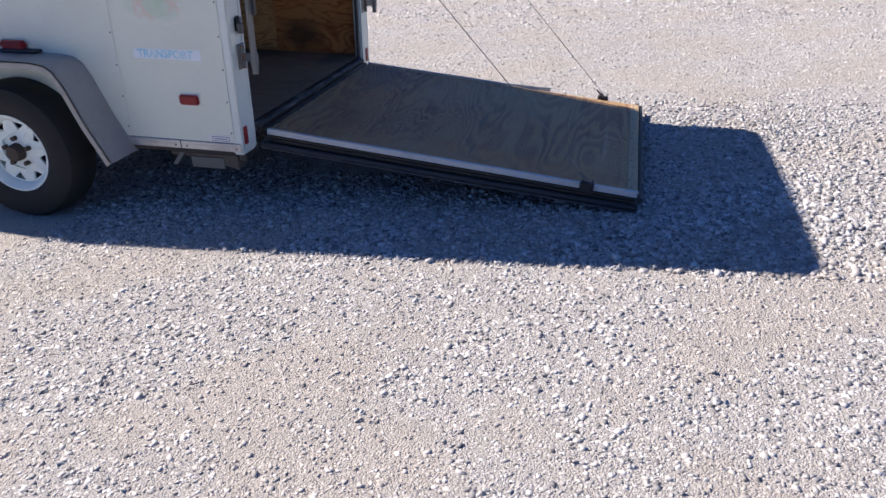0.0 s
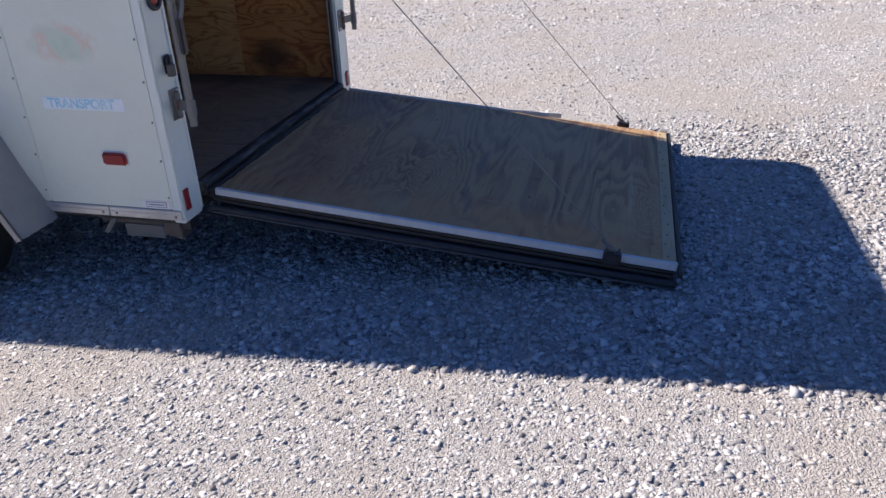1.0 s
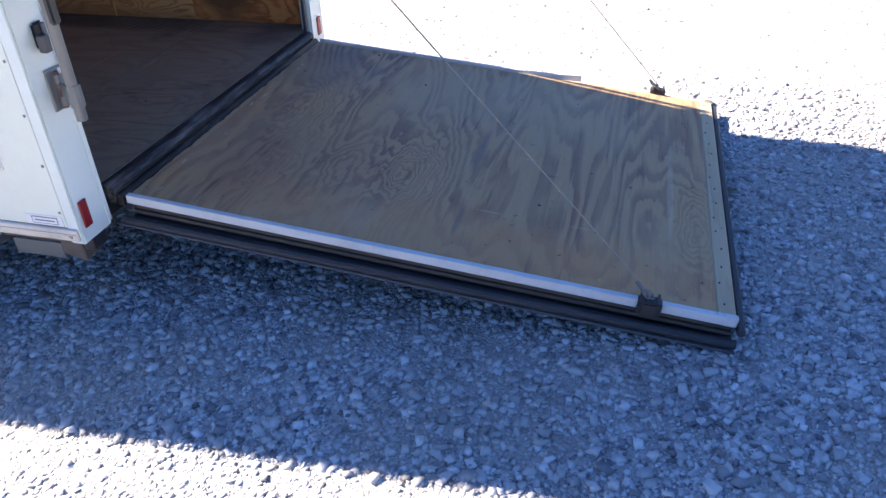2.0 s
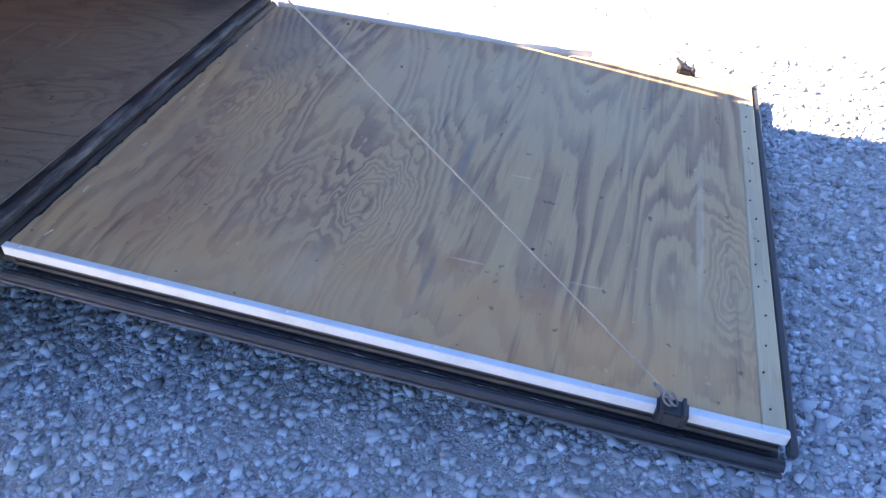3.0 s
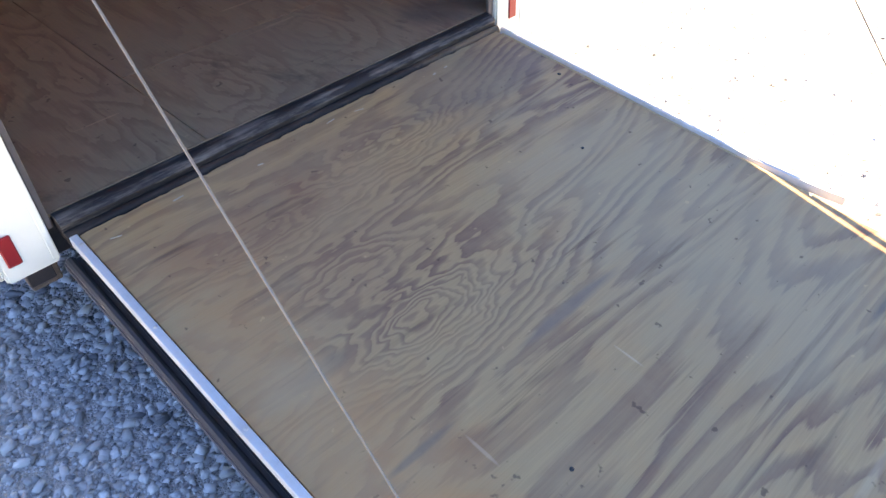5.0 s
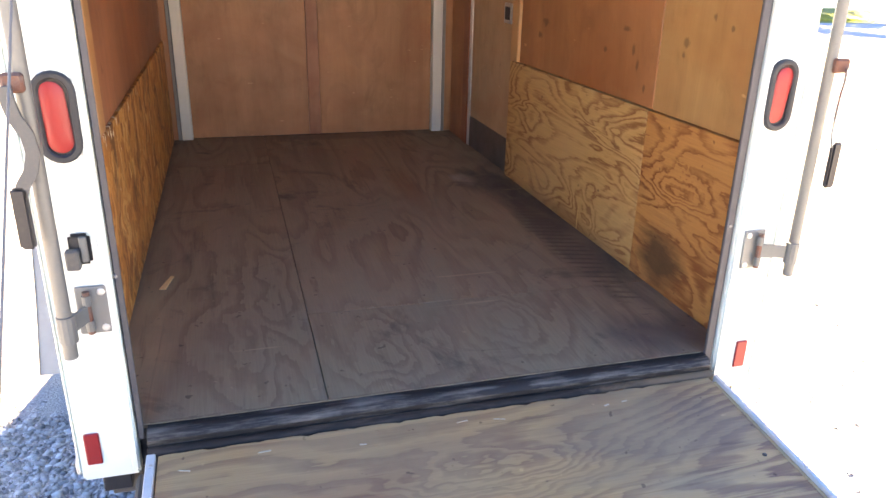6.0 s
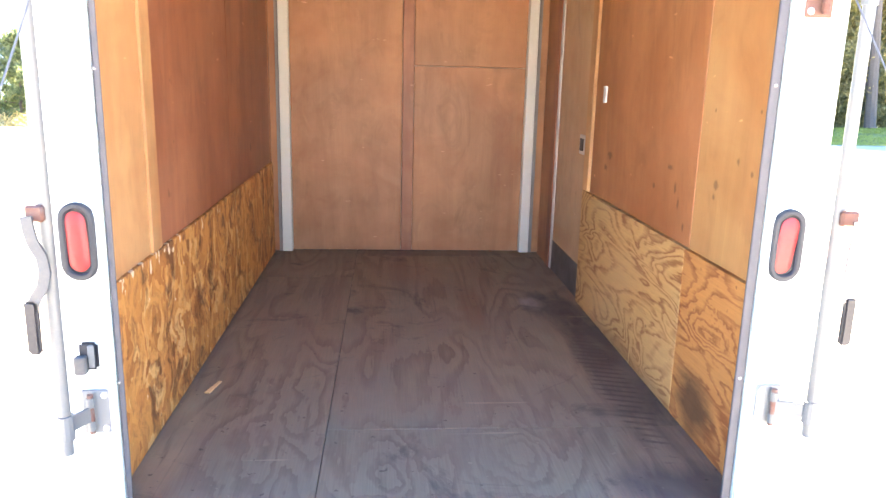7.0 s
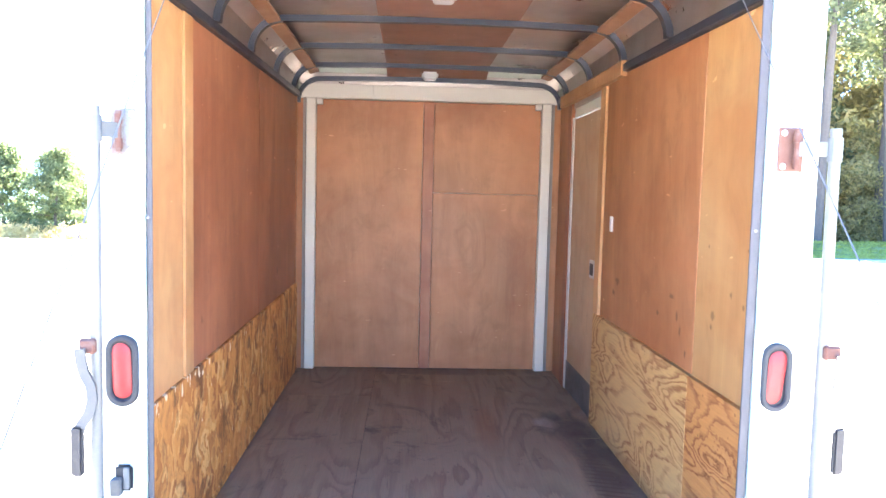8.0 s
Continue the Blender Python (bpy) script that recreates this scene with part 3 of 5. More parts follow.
def build_ground():
    xs = steps([(-400, 60), (-100, 12), (-40, 4), (-8, 0.5), (-4.4, 0.09), (4, 0.4), (10, 2), (40, 10), (120, 60), (400, 0)])
    ys = steps([(-400, 60), (-60, 8), (-8, 0.5), (-3.6, 0.09), (2, 0.4), (10, 1.5), (40, 4), (80, 20), (160, 80), (600, 0)])
    verts = [(x, y, ground_z(x, y)) for y in ys for x in xs]
    w = len(xs)
    faces = [(j * w + i, j * w + i + 1, (j + 1) * w + i + 1, (j + 1) * w + i) for j in range(len(ys) - 1) for i in range(w - 1)]
    me = bpy.data.meshes.new("ground")
    me.from_pydata(verts, [], faces)
    me.shade_smooth()
    me.materials.append(GROUND)
    tagged(new("ground", me), "pale grey gravel yard with grass beyond", "ground", kind="structure")


build_ground()


def patches(x, y, size):
    """A slow, irregular value between 0 and 1 over the yard."""
    u, v = x / size, y / size
    f = np.sin(1.7 * u + 1.3 * np.sin(0.9 * v + 0.4)) + np.sin(2.1 * v - 1.1 * np.sin(1.3 * u + 2.0)) + 0.7 * np.sin(3.7 * u + 2.9 * v + 0.8) + 0.5 * np.sin(6.1 * v - 5.3 * u)
    p = (f / 3.4 + 0.5).clip(0, 1)
    return p * p * (3 - 2 * p)


def build_gravel(name, area, count, size, rng, spread=0.44, tall=(0.32, 0.52), sit=(-0.3, 0.25), bare=0.0, far=None, low=False, fine=0.0):
    """Many small crushed stones, each a lopsided block. bare: how far they leave patches of grit free; far: where they thin out, as a rim; fine: how much smaller they are there."""
    x0, x1, y0, y1 = area
    if not low:
        base = np.array([(x, y, z) for z in (-1, 1) for y in (-1, 1) for x in (-1, 1)], float) * 0.72
        tri = np.array([(0, 2, 1), (1, 2, 3), (4, 5, 6), (5, 7, 6), (0, 1, 4), (1, 5, 4), (2, 6, 3), (3, 6, 7), (0, 4, 2), (2, 4, 6), (1, 3, 5), (3, 7, 5)])
    else:
        base = np.array([(1, 0, 0), (-0.5, 0.87, 0), (-0.5, -0.87, 0), (0.35, 0.2, 1), (-0.35, 0.1, 1), (0, -0.35, 1)], float)
        tri = np.array([(0, 1, 3), (1, 4, 3), (1, 2, 4), (2, 5, 4), (2, 0, 5), (0, 3, 5), (3, 4, 5)])
    px, py = rng.uniform(x0, x1, count), rng.uniform(y0, y1, count)
    keep = rng.uniform(0, 1, count) > bare * patches(px, py, 0.42)
    if far:
        rim = np.minimum.reduce([px - far[0], far[1] - px, py - far[2], far[3] - py])
        keep &= rng.uniform(0, 1, count) < (rim / far[4]).clip(0, 1)
    px, py = px[keep], py[keep]
    count = len(px)
    r = size * rng.lognormal(0, spread, count).clip(0.4, 2.8) * (1 - fine * patches(px, py, 0.42))
    a = rng.uniform(0, 2 * math.pi, count)
    v = base[None] * (1 + rng.normal(0, 0.26, (count, len(base), 3)))
    v = v * np.stack([r * rng.uniform(0.8, 1.35, count), r * rng.uniform(0.7, 1.0, count), r * rng.uniform(*tall, count)], 1)[:, None, :]
    tilt = rng.normal(0, 0.24, (count, 2))
    v[:, :, 2] += v[:, :, 0] * tilt[:, :1] + v[:, :, 1] * tilt[:, 1:]
    c, s = np.cos(a)[:, None], np.sin(a)[:, None]
    vx, vy = v[:, :, 0] * c - v[:, :, 1] * s, v[:, :, 0] * s + v[:, :, 1] * c
    pz = np.array([ground_z(p, q) for p, q in zip(px, py)]) + r * rng.uniform(*sit, count)
    out = np.stack([vx + px[:, None], vy + py[:, None], v[:, :, 2] + pz[:, None]], 2).reshape(-1, 3)
    f = (tri[None] + (np.arange(count) * len(base))[:, None, None]).reshape(-1)
    me = bpy.data.meshes.new(name)
    me.vertices.add(len(out)), me.loops.add(len(f)), me.polygons.add(len(f) // 3)
    me.vertices.foreach_set("co", out.reshape(-1))
    me.loops.foreach_set("vertex_index", f.astype(np.int32))
    me.polygons.foreach_set("loop_start", np.arange(0, len(f), 3, dtype=np.int32))
    me.update(calc_edges=True)
    me.materials.append(GRAVEL)
    return new(name, me)


stones = np.random.default_rng(5)
YARD = (-3.7, 1.9, -3.6, 1.4, 0.5)
tagged(build_gravel("gravel", (-3.6, -1.25, -3.5, 1.3), 96000, 0.0047, stones, 0.58, (0.23, 0.42), (-0.34, 0.04), 0.12, YARD, fine=0.22), "fine pale grey crushed stones in the sun", "gravel", kind="stuff")
tagged(build_gravel("loose_stones", (-3.6, -1.0, -3.5, 1.3), 1400, 0.0068, stones, 0.34, (0.45, 0.7), (-0.15, 0.2), 0.6, YARD), "scattered larger stones lying loose on the gravel", "gravel", kind="stuff")
tagged(build_gravel("gravel", (-1.36, -0.36, -3.4, 0.9), 38000, 0.0062, stones, 0.5, (0.5, 0.8), (-0.3, 0.35), 0.25, (-99.0, 99.0, -3.4, 99.0, 1.1)), "loose grey pebbles beside the ramp", "gravel", kind="stuff")
tagged(build_gravel("gravel", (-0.98, 0.3, 0.0, 2.0), 12000, 0.0066, stones, 0.40, (0.45, 0.7), (-0.3, 0.3), 0.3), "grey pebbles in the shade under the trailer", "gravel", kind="stuff")
tagged(build_gravel("gravel", (-0.36, 1.3, -3.4, -1.55), 28000, 0.0056, stones, 0.5, (0.38, 0.62), (-0.3, 0.35), 0.25, (-99.0, 1.3, -3.4, 99.0, 0.8)), "loose grey pebbles below the ramp", "gravel", kind="stuff")
tagged(build_gravel("gravel", (0.6, 4.4, -5.0, 4.2), 100000, 0.0058, stones, 0.48, (0.45, 0.75), (-0.25, 0.1), 0.25, (0.6, 99.0, -99.0, 99.0, 0.7), True), "loose pale stones across the yard", "gravel", kind="stuff")
tagged(build_gravel("gravel", (4.4, 11.5, -5.5, 9.0), 52000, 0.0130, stones, 0.4, (0.42, 0.65), (-0.15, 0.05), 0.3, (-9.0, 12.0, -6.5, 9.5, 2.5), True), "pale stones far across the yard", "gravel", kind="stuff")

# ---- cargo trailer ----
trailer = tagged(new("cargo_trailer"), "white enclosed single-axle cargo trailer with its rear ramp lowered", "trailer")
HINGE = Matrix.Translation((0, -0.063, 0.360))
TILT = HINGE @ Matrix.Rotation(radians(4.0), 4, "X") @ HINGE.inverted()   # the tail sits low, the nose high
trailer.matrix_basis = TILT
W, OPEN, STOP = 0.925, 0.795, 0.772         # half widths: outside, rear opening, door stop
FLOOR, FRONT, RAIL = 0.400, 3.165, 2.235    # floor height, inner front wall, top of the lining

# frame and shell
part("chassis", box(-0.88, 0.88, 0.06, 3.25, 0.26, 0.375, 0.004), BLACK, trailer)
part("axle", tube([(-0.95, 1.155, 0.255), (0.9, 1.155, 0.255)], 0.03, 12), BLACK, trailer)
left_wall = part("side_wall", box(-W, -0.897, 0.05, FRONT + 0.05, 0.345, 2.34), WHITE, trailer, "white aluminium side wall with screwed seams")
right_wall = part("side_wall", box(0.897, W, 0.05, 1.999, 0.345, 2.34), WHITE, trailer)
part("side_wall", box(0.897, W, 2.816, FRONT + 0.05, 0.345, 2.34), WHITE, trailer)
part("side_wall", box(0.897, W, 2.0, 2.815, 2.104, 2.34), WHITE, trailer)
for y0, y1 in ((0.038, 0.581), (0.585, 1.19), (1.194, 1.80), (1.804, 2.41), (2.414, 3.20)):
    part("skin_panel", box(-W - 0.003, -W - 0.0005, y0, y1, 0.341, 2.335, 0.001), WHITE, left_wall)
    for i in range(13):
        z = 0.390 + i * 0.1475
        part("screw", screw((-W - 0.003, y0 + 0.011, z), (-1, 0, 0), 0.0045), SCREW_STEEL, left_wall)
part("bottom_rail", box(-W - 0.012, -W - 0.001, 0.005, 0.320, 0.300, 0.340, 0.003), MILL, trailer, "dull aluminium bottom rail")
part("bottom_rail", box(-W - 0.012, -W - 0.001, 0.324, 3.20, 0.300, 0.340, 0.003), MILL, trailer)
part("rail_groove", box(-W - 0.0145, -W - 0.012, 0.01, 3.19, 0.321, 0.325, 0.0008), MILL, trailer)
for y in (0.03, 0.29, 0.35):
    part("screw", screw((-W - 0.013, y, 0.316), (-1, 0, 0), 0.006), SCREW_STEEL, trailer)


def roof_line(half, top, r, n=7):
    """Across the roof: a soft crown with rounded corners."""
    pts = [(-half, top - r - 0.02)]
    for i in range(n + 1):
        a = math.pi - i * math.pi / 2 / n
        pts.append((-half + r + r * math.cos(a), top - r - 0.012 + r * math.sin(a)))
    pts += [(-half + r + (half - r) * k / 4, top - 0.012 + 0.012 * math.sin(k / 4 * math.pi / 2)) for k in (1, 2, 3, 4)]
    return pts + [(-x, z) for x, z in pts[-2::-1]]


part("roof", band(roof_line(W + 0.002, 2.47, 0.15), 0.0, FRONT + 0.09, -0.012, lambda a, b, u: Vector((a, u, b))), ROOF_IN, trailer, "bare sheet roof with rounded edges", True)



def gable(y0, y1, low, grow=-0.012):
    """A cross wall cut to the roof's outline above a given height."""
    line = [(-W, low)] + roof_line(W, 2.47 + grow, 0.15) + [(W, low)]
    bm = bmesh.new()
    rows = [[bm.verts.new((x, y, z)) for x, z in line] for y in (y0, y1)]
    bm.faces.new(rows[0]), bm.faces.new(rows[1][::-1])
    for i in range(len(line)):
        j = (i + 1) % len(line)
        bm.faces.new((rows[0][i], rows[0][j], rows[1][j], rows[1][i]))
    return bm


part("front_wall", gable(FRONT + 0.052, FRONT + 0.09, 0.345), WHITE, trailer)
part("rear_header", gable(0.0, 0.05, 2.262), WHITE_POST, trailer)

# rear frame
for s in (-1, 1):
    post = part("rear_post", box(s * OPEN, s * W, 0.0, 0.05, 0.283, 2.26, 0.006, seg=2), WHITE_POST, trailer, "white rear corner post")
    part("post_lip", box(s * (OPEN + 0.002), s * (OPEN + 0.018), -0.005, -0.001, 0.30, 2.25, 0.002), WHITE_POST, post)
    stop = STOP if s > 0 else STOP + 0.010
    part("door_stop", box(s * stop, s * (OPEN - 0.001), 0.018, 0.030, 0.37, 2.24, 0.003), SEAL, post, "grey steel door stop")
    part("jamb_seal", box(s * (stop - 0.004), s * (OPEN - 0.003), 0.012, 0.0175, 0.372, 2.236, 0.002), SEAL, post, "dark grey rubber jamb seal")
    part("post_foot", box(s * 0.82, s * 0.885, 0.01, 0.05, 0.238, 0.282, 0.003), BLACK, post)
    for z in (0.80, 1.545):
        part("screw", screw((s * (stop + 0.008), 0.0125, z), (0, -1, 0), 0.005), SCREW_STEEL, post)
    # side return of the corner trim
    part("corner_trim", box(s * (W + 0.001), s * (W + 0.005), 0.0, 0.035, 0.31, 2.33, 0.002), WHITE_POST, post)
for s, z in ((-1, 0.374), (1, 0.398)):
    part("reflector", box(s * 0.858 if s > 0 else -0.908, s * 0.895 if s > 0 else -0.874, -0.007, -0.0005, z - 0.043, z + 0.043, 0.003), RED, trailer, "small red rectangular reflector")


def oval(cx, cz, w, h, y0, y1, bm=None, seg=10, dome=0.0):
    """An upright stadium-shaped block."""
    bm = bm or bmesh.new()
    r, half = w / 2, h / 2 - w / 2
    line = [(cx + r * math.cos(a), cz + half * (1 if k == 0 else -1) + r * math.sin(a)) for k in (0, 1) for a in (math.pi * (k + j / seg) for j in range(seg + 1))]
    rings = [[bm.verts.new((cx + (x - cx) * f, y, cz + (z - cz) * f)) for x, z in line] for y, f in ((y1, 1.0), (y0, 1.0), (y0 - dome * 0.6, 0.85), (y0 - dome, 0.5))]
    n = len(line)
    for a, b in zip(rings, rings[1:]):
        for j in range(n):
            bm.faces.new((a[j], a[(j + 1) % n], b[(j + 1) % n], b[j]))
    bm.faces.new(rings[-1])
    return bm


def ring_oval(cx, cz, w, h, wall, y0, y1):
    """The rubber grommet: an upright stadium with its middle open."""
    bm = bmesh.new()
    seg, rows = 10, []
    for grow, y in ((0.0, y1), (0.0, y0 + 0.004), (-0.004, y0), (-wall + 0.004, y0), (-wall, y0 + 0.005), (-wall, y1)):
        r, half = w / 2 + grow, h / 2 - w / 2
        rows.append([bm.verts.new((cx + r * math.cos(a), y, cz + half * (1 if k == 0 else -1) + r * math.sin(a))) for k in (0, 1) for a in (math.pi * (k + j / seg) for j in range(seg + 1))])
    n = len(rows[0])
    for a, b in zip(rows, rows[1:]):
        for j in range(n):
            bm.faces.new((a[j], a[(j + 1) % n], b[(j + 1) % n], b[j]))
    return bm


for s, z in ((-1, 1.155), (1, 1.158)):
    lamp = part("tail_lamp", ring_oval(s * 0.849, z, 0.082, 0.184, 0.016, -0.013, 0.001), RUBBER, trailer, "oval red tail lamp in a black rubber grommet", True)
    part("socket", oval(s * 0.849, z, 0.056, 0.158, -0.003, -0.0005), BLACK, lamp)
    bm = oval(0, 0, 0.049, 0.142, -0.006, -0.0035, dome=0.005)
    bmesh.ops.transform(bm, matrix=Matrix.Translation((s * 0.849 - 0.002, 0, z)) @ Matrix.Rotation(radians(7.0 if s > 0 else -3.0), 4, "Y"), verts=bm.verts)
    part("lens", bm, RED_FADED, lamp, "faded red lens", True)


def slab(a, b, z0, z1, thick):
    """An upright plate between two points of the plan."""
    bm = bmesh.new()
    a, b = Vector(a), Vector(b)
    n = Vector((-(b - a).y, (b - a).x)).normalized() * thick / 2
    vs = [bm.verts.new((p.x, p.y, z)) for z in (z0, z1) for p in (a + n, b + n, b - n, a - n)]
    for f in ((0, 1, 2, 3), (7, 6, 5, 4), (0, 4, 5, 1), (1, 5, 6, 2), (2, 6, 7, 3), (3, 7, 4, 0)):
        bm.faces.new([vs[j] for j in f])
    return bm


def lock_bar(s, x, post_x, handle_x, bulge, yb):
    """An upright cam bar carried on two hinges, with a hanging handle."""
    bar = part("lock_bar", tube([(x + s * 0.002, yb, 0.665), (x, yb, 1.81)], 0.0145, 12), ROD, trailer, "dull zinc cam lock bar on rusty hinges", True)
    for z in (0.732, 1.757):
        part("hinge_plate", box(post_x - 0.033, post_x + 0.033, -0.006, -0.0005, z - 0.057, z + 0.057, 0.004), (RUST_PLATE if s > 0 else PLATE_RUSTY) if z > 1 else PLATE, bar)
        kx = post_x + s * 0.008
        part("hinge_knuckle", tube([(kx, -0.019, z - 0.042), (kx, -0.019, z - 0.018)], 0.0095, 10), RUST if z > 1 else ZINC, bar, "rusty hinge knuckle" if z > 1 else "")
        part("hinge_knuckle", tube([(kx, -0.019, z + 0.018), (kx, -0.019, z + 0.042)], 0.0095, 10), RUST if z > 1 else ZINC, bar, "rusty hinge knuckle" if z > 1 else "")
        part("hinge_pin", tube([(kx, -0.019, z - 0.05), (kx, -0.019, z + 0.05)], 0.0075, 8), RUST, bar, "rusty hinge pin")
        part("hinge_arm", slab((kx, -0.020), (x, yb), z - 0.017, z + 0.020, 0.007), ZINC, bar)
        part("collar", tube([(x, yb, z - 0.03), (x, yb, z + 0.03)], 0.0185, 12), ZINC, bar)
        for dz in (-0.043, 0.043):
            part("bolt", screw((post_x - s * 0.02, -0.007, z + dz), (0, -1, 0), 0.0085), MILL, bar)
    lo, hi = sorted((x, handle_x))
    part("handle_pivot", box(lo - 0.008, hi + 0.008, yb - 0.030, yb - 0.012, 1.222, 1.258, 0.005), RUST, bar, "rusty handle pivot")
    h = [(0.0, 1.235), (0.003, 1.205), (-0.010 * s * bulge, 1.175), (-0.026 * s * bulge, 1.145), (-0.030 * s * bulge, 1.115), (-0.022 * s * bulge, 1.085), (-0.004 * s * bulge, 1.06), (0.006 * s, 1.035)]
    part("handle", band([(handle_x + dx, z) for dx, z in h], yb - 0.042, yb - 0.034, 0.024, lambda a, b, u: Vector((a - 0.012, u, b))), CHROME if s > 0 else HANDLE, bar)
    gx = handle_x + 0.008 * s
    part("grip", box(gx - 0.014, gx + 0.014, yb - 0.047, yb - 0.029, 0.928, 1.050, 0.005, seg=2), BLACK, bar, "black plastic grip")


lock_bar(-1, -0.879, -0.840, -0.902, 0.95, -0.088)
lock_bar(1, 0.944, 0.852, 0.972, 0.1, -0.048)

# rubber bumper with a keeper on the post
keeper = part("ramp_keeper", box(-0.868, -0.824, -0.014, -0.0005, 0.842, 0.912, 0.010, seg=2), RUBBER, trailer, "black rubber keeper with a worn steel tongue")
part("tongue", box(-0.873, -0.846, -0.036, -0.014, 0.838, 0.882, 0.003), HANDLE, keeper)
part("tongue", box(-0.845, -0.830, -0.022, -0.014, 0.850, 0.908, 0.003), ZINC, keeper)

# marker lamp, decals and plate on the side
marker = part("marker_lamp", box(-W - 0.022, -W - 0.003, 0.188, 0.288, 0.517, 0.564, 0.007, seg=2), RED, trailer, "red side marker lamp", True)
part("backing", box(-W - 0.006, -W - 0.0032, 0.184, 0.292, 0.514, 0.567, 0.001), LAMP_WHITE, marker)
sticker = part("sticker", box(-W - 0.0045, -W - 0.0032, 0.150, 0.494, 0.722, 0.768, 0), STICKER, trailer, "pale sticker with faded blue lettering")
text = bpy.data.curves.new("lettering", "FONT")
text.body, text.size, text.align_x, text.align_y, text.extrude = "TRANSPORT", 0.050, "CENTER", "CENTER", 0.0003
text.offset = 0.0010
text_ob = new("lettering_line", text)
bpy.context.view_layer.update()
letters = new("lettering", bpy.data.meshes.new_from_object(text_ob))
bpy.data.objects.remove(text_ob)
letters.data.materials.append(BLUE_INK)
letters.matrix_world = Matrix.Translation((-W - 0.0052, 0.330, 0.7445)) @ Matrix(((0, 0, -1, 0), (-1, 0, 0, 0), (0, 1, 0, 0), (0, 0, 0, 1)))
letters.parent = sticker
plate = part("maker_plate", box(-W - 0.0045, -W - 0.0032, 0.048, 0.172, 0.343, 0.376, 0), LAMP_WHITE, trailer, "small white plate with a printed bar")
part("printed_frame", box(-W - 0.0052, -W - 0.0046, 0.064, 0.152, 0.348, 0.371, 0), GREY_INK, plate)
part("printed_panel", box(-W - 0.0058, -W - 0.0053, 0.067, 0.149, 0.351, 0.368, 0), LAMP_WHITE, plate)
part("printed_bar", box(-W - 0.0064, -W - 0.0059, 0.074, 0.142, 0.357, 0.362, 0), GREY_INK, plate)


def faded_decal():
    k = Nodes("faded_round_decal")
    f = k.noise(k.coords(), 9.0, 5.0, 0.6)
    col = k.ramp(f, (0.34, (0.56, 0.68, 0.50)), (0.47, (0.64, 0.72, 0.60)), (0.56, (0.74, 0.62, 0.50)), (0.66, (0.74, 0.80, 0.74)))
    d = k.t.nodes.new("ShaderNodeVectorMath")
    d.operation = "DISTANCE"
    k.put(d.inputs[0], k.coords((0.0, 1 / 0.17, 1 / 0.095)))
    d.inputs[1].default_value = (0.0, 0.345 / 0.17, 0.965 / 0.095)
    edge = k.math("ADD", d.outputs["Value"], k.math("MULTIPLY", k.math("SUBTRACT", k.noise(k.coords(), 24.0, 4.0), 0.5), 0.7))
    col = k.mix(k.ramp(edge, (0.55, 0.05), (0.92, 1.0)), col, (0.76, 0.80, 0.69))
    k.set(Base_Color=col, Roughness=0.4)
    bm = bmesh.new()
    rim = [(0.345 + 0.17 * math.cos(a) * (1 + 0.04 * math.sin(5 * a)), 0.965 + 0.095 * math.sin(a) * (1 + 0.05 * math.cos(7 * a))) for a in (2 * math.pi * i / 40 for i in range(40))]
    lo = [bm.verts.new((-W - 0.0032, y, z)) for y, z in rim]
    hi = [bm.verts.new((-W - 0.0035, y, z)) for y, z in rim]
    bm.faces.new(hi)
    for i in range(40):
        bm.faces.new((lo[i], lo[(i + 1) % 40], hi[(i + 1) % 40], hi[i]))
    part("decal", bm, k.m, trailer, "faded round green and orange decal")


faded_decal()

# under the tail: a small step bracket
bracket = part("tail_bracket", box(-0.865, -0.76, 0.10, 0.43, 0.236, 0.258, 0.004), GRIMY, trailer, "worn grey bracket under the tail")
part("bracket_plate", box(-0.872, -0.866, 0.142, 0.320, 0.184, 0.240, 0.002), ZINC, bracket, "dull grey plate")
bm = box(-0.878, -0.80, 0.062, 0.140, 0.186, 0.262, 0.004)
for v in bm.verts:
    if v.co.z < 0.2:
        v.co.z += (v.co.y - 0.062) * 0.25
part("bracket_arm", bm, GRIMY, bracket)
bm = box(-0.878, -0.80, 0.345, 0.375, 0.190, 0.262, 0.004)
for v in bm.verts:
    if v.co.z < 0.2:
        v.co.y += 0.05
part("bracket_arm", bm, ZINC, bracket)

# fender and wheel
YC, ZC, RT = 1.155, 0.262, 0.346
half_path = [(-0.582, 0.270), (-0.540, 0.350), (-0.490, 0.445), (-0.415, 0.622), (-0.378, 0.685), (-0.335, 0.714), (-0.265, 0.725), (0.0, 0.726)]
fpath = [(YC + a, z) for a, z in half_path] + [(YC - a, z) for a, z in half_path[-2::-1]]
fender = part("fender", band(fpath, -W - 0.004, -1.135, -0.006, lambda a, b, u: Vector((u, a, b))), FENDER, trailer, "grey painted steel fender", True)
bm = bmesh.new()
inner = []
for i, p in enumerate(fpath):
    a, b = Vector(fpath[max(i - 1, 0)]), Vector(fpath[min(i + 1, len(fpath) - 1)])
    d = (b - a).normalized()
    inner.append((p[0] + d.y * 0.032, p[1] - d.x * 0.032))
for i in range(len(fpath) - 1):
    q = [(x, *c) for x in (-1.135, -1.128) for c in (fpath[i], fpath[i + 1], inner[i + 1], inner[i])]
    vs = [bm.verts.new(c) for c in q]
    for f in ((0, 1, 2, 3), (7, 6, 5, 4), (0, 4, 5, 1), (2, 6, 7, 3)):
        bm.faces.new([vs[j] for j in f])
bmesh.ops.remove_doubles(bm, verts=bm.verts, dist=0.0005)
part("fender_lip", bm, FENDER, fender)
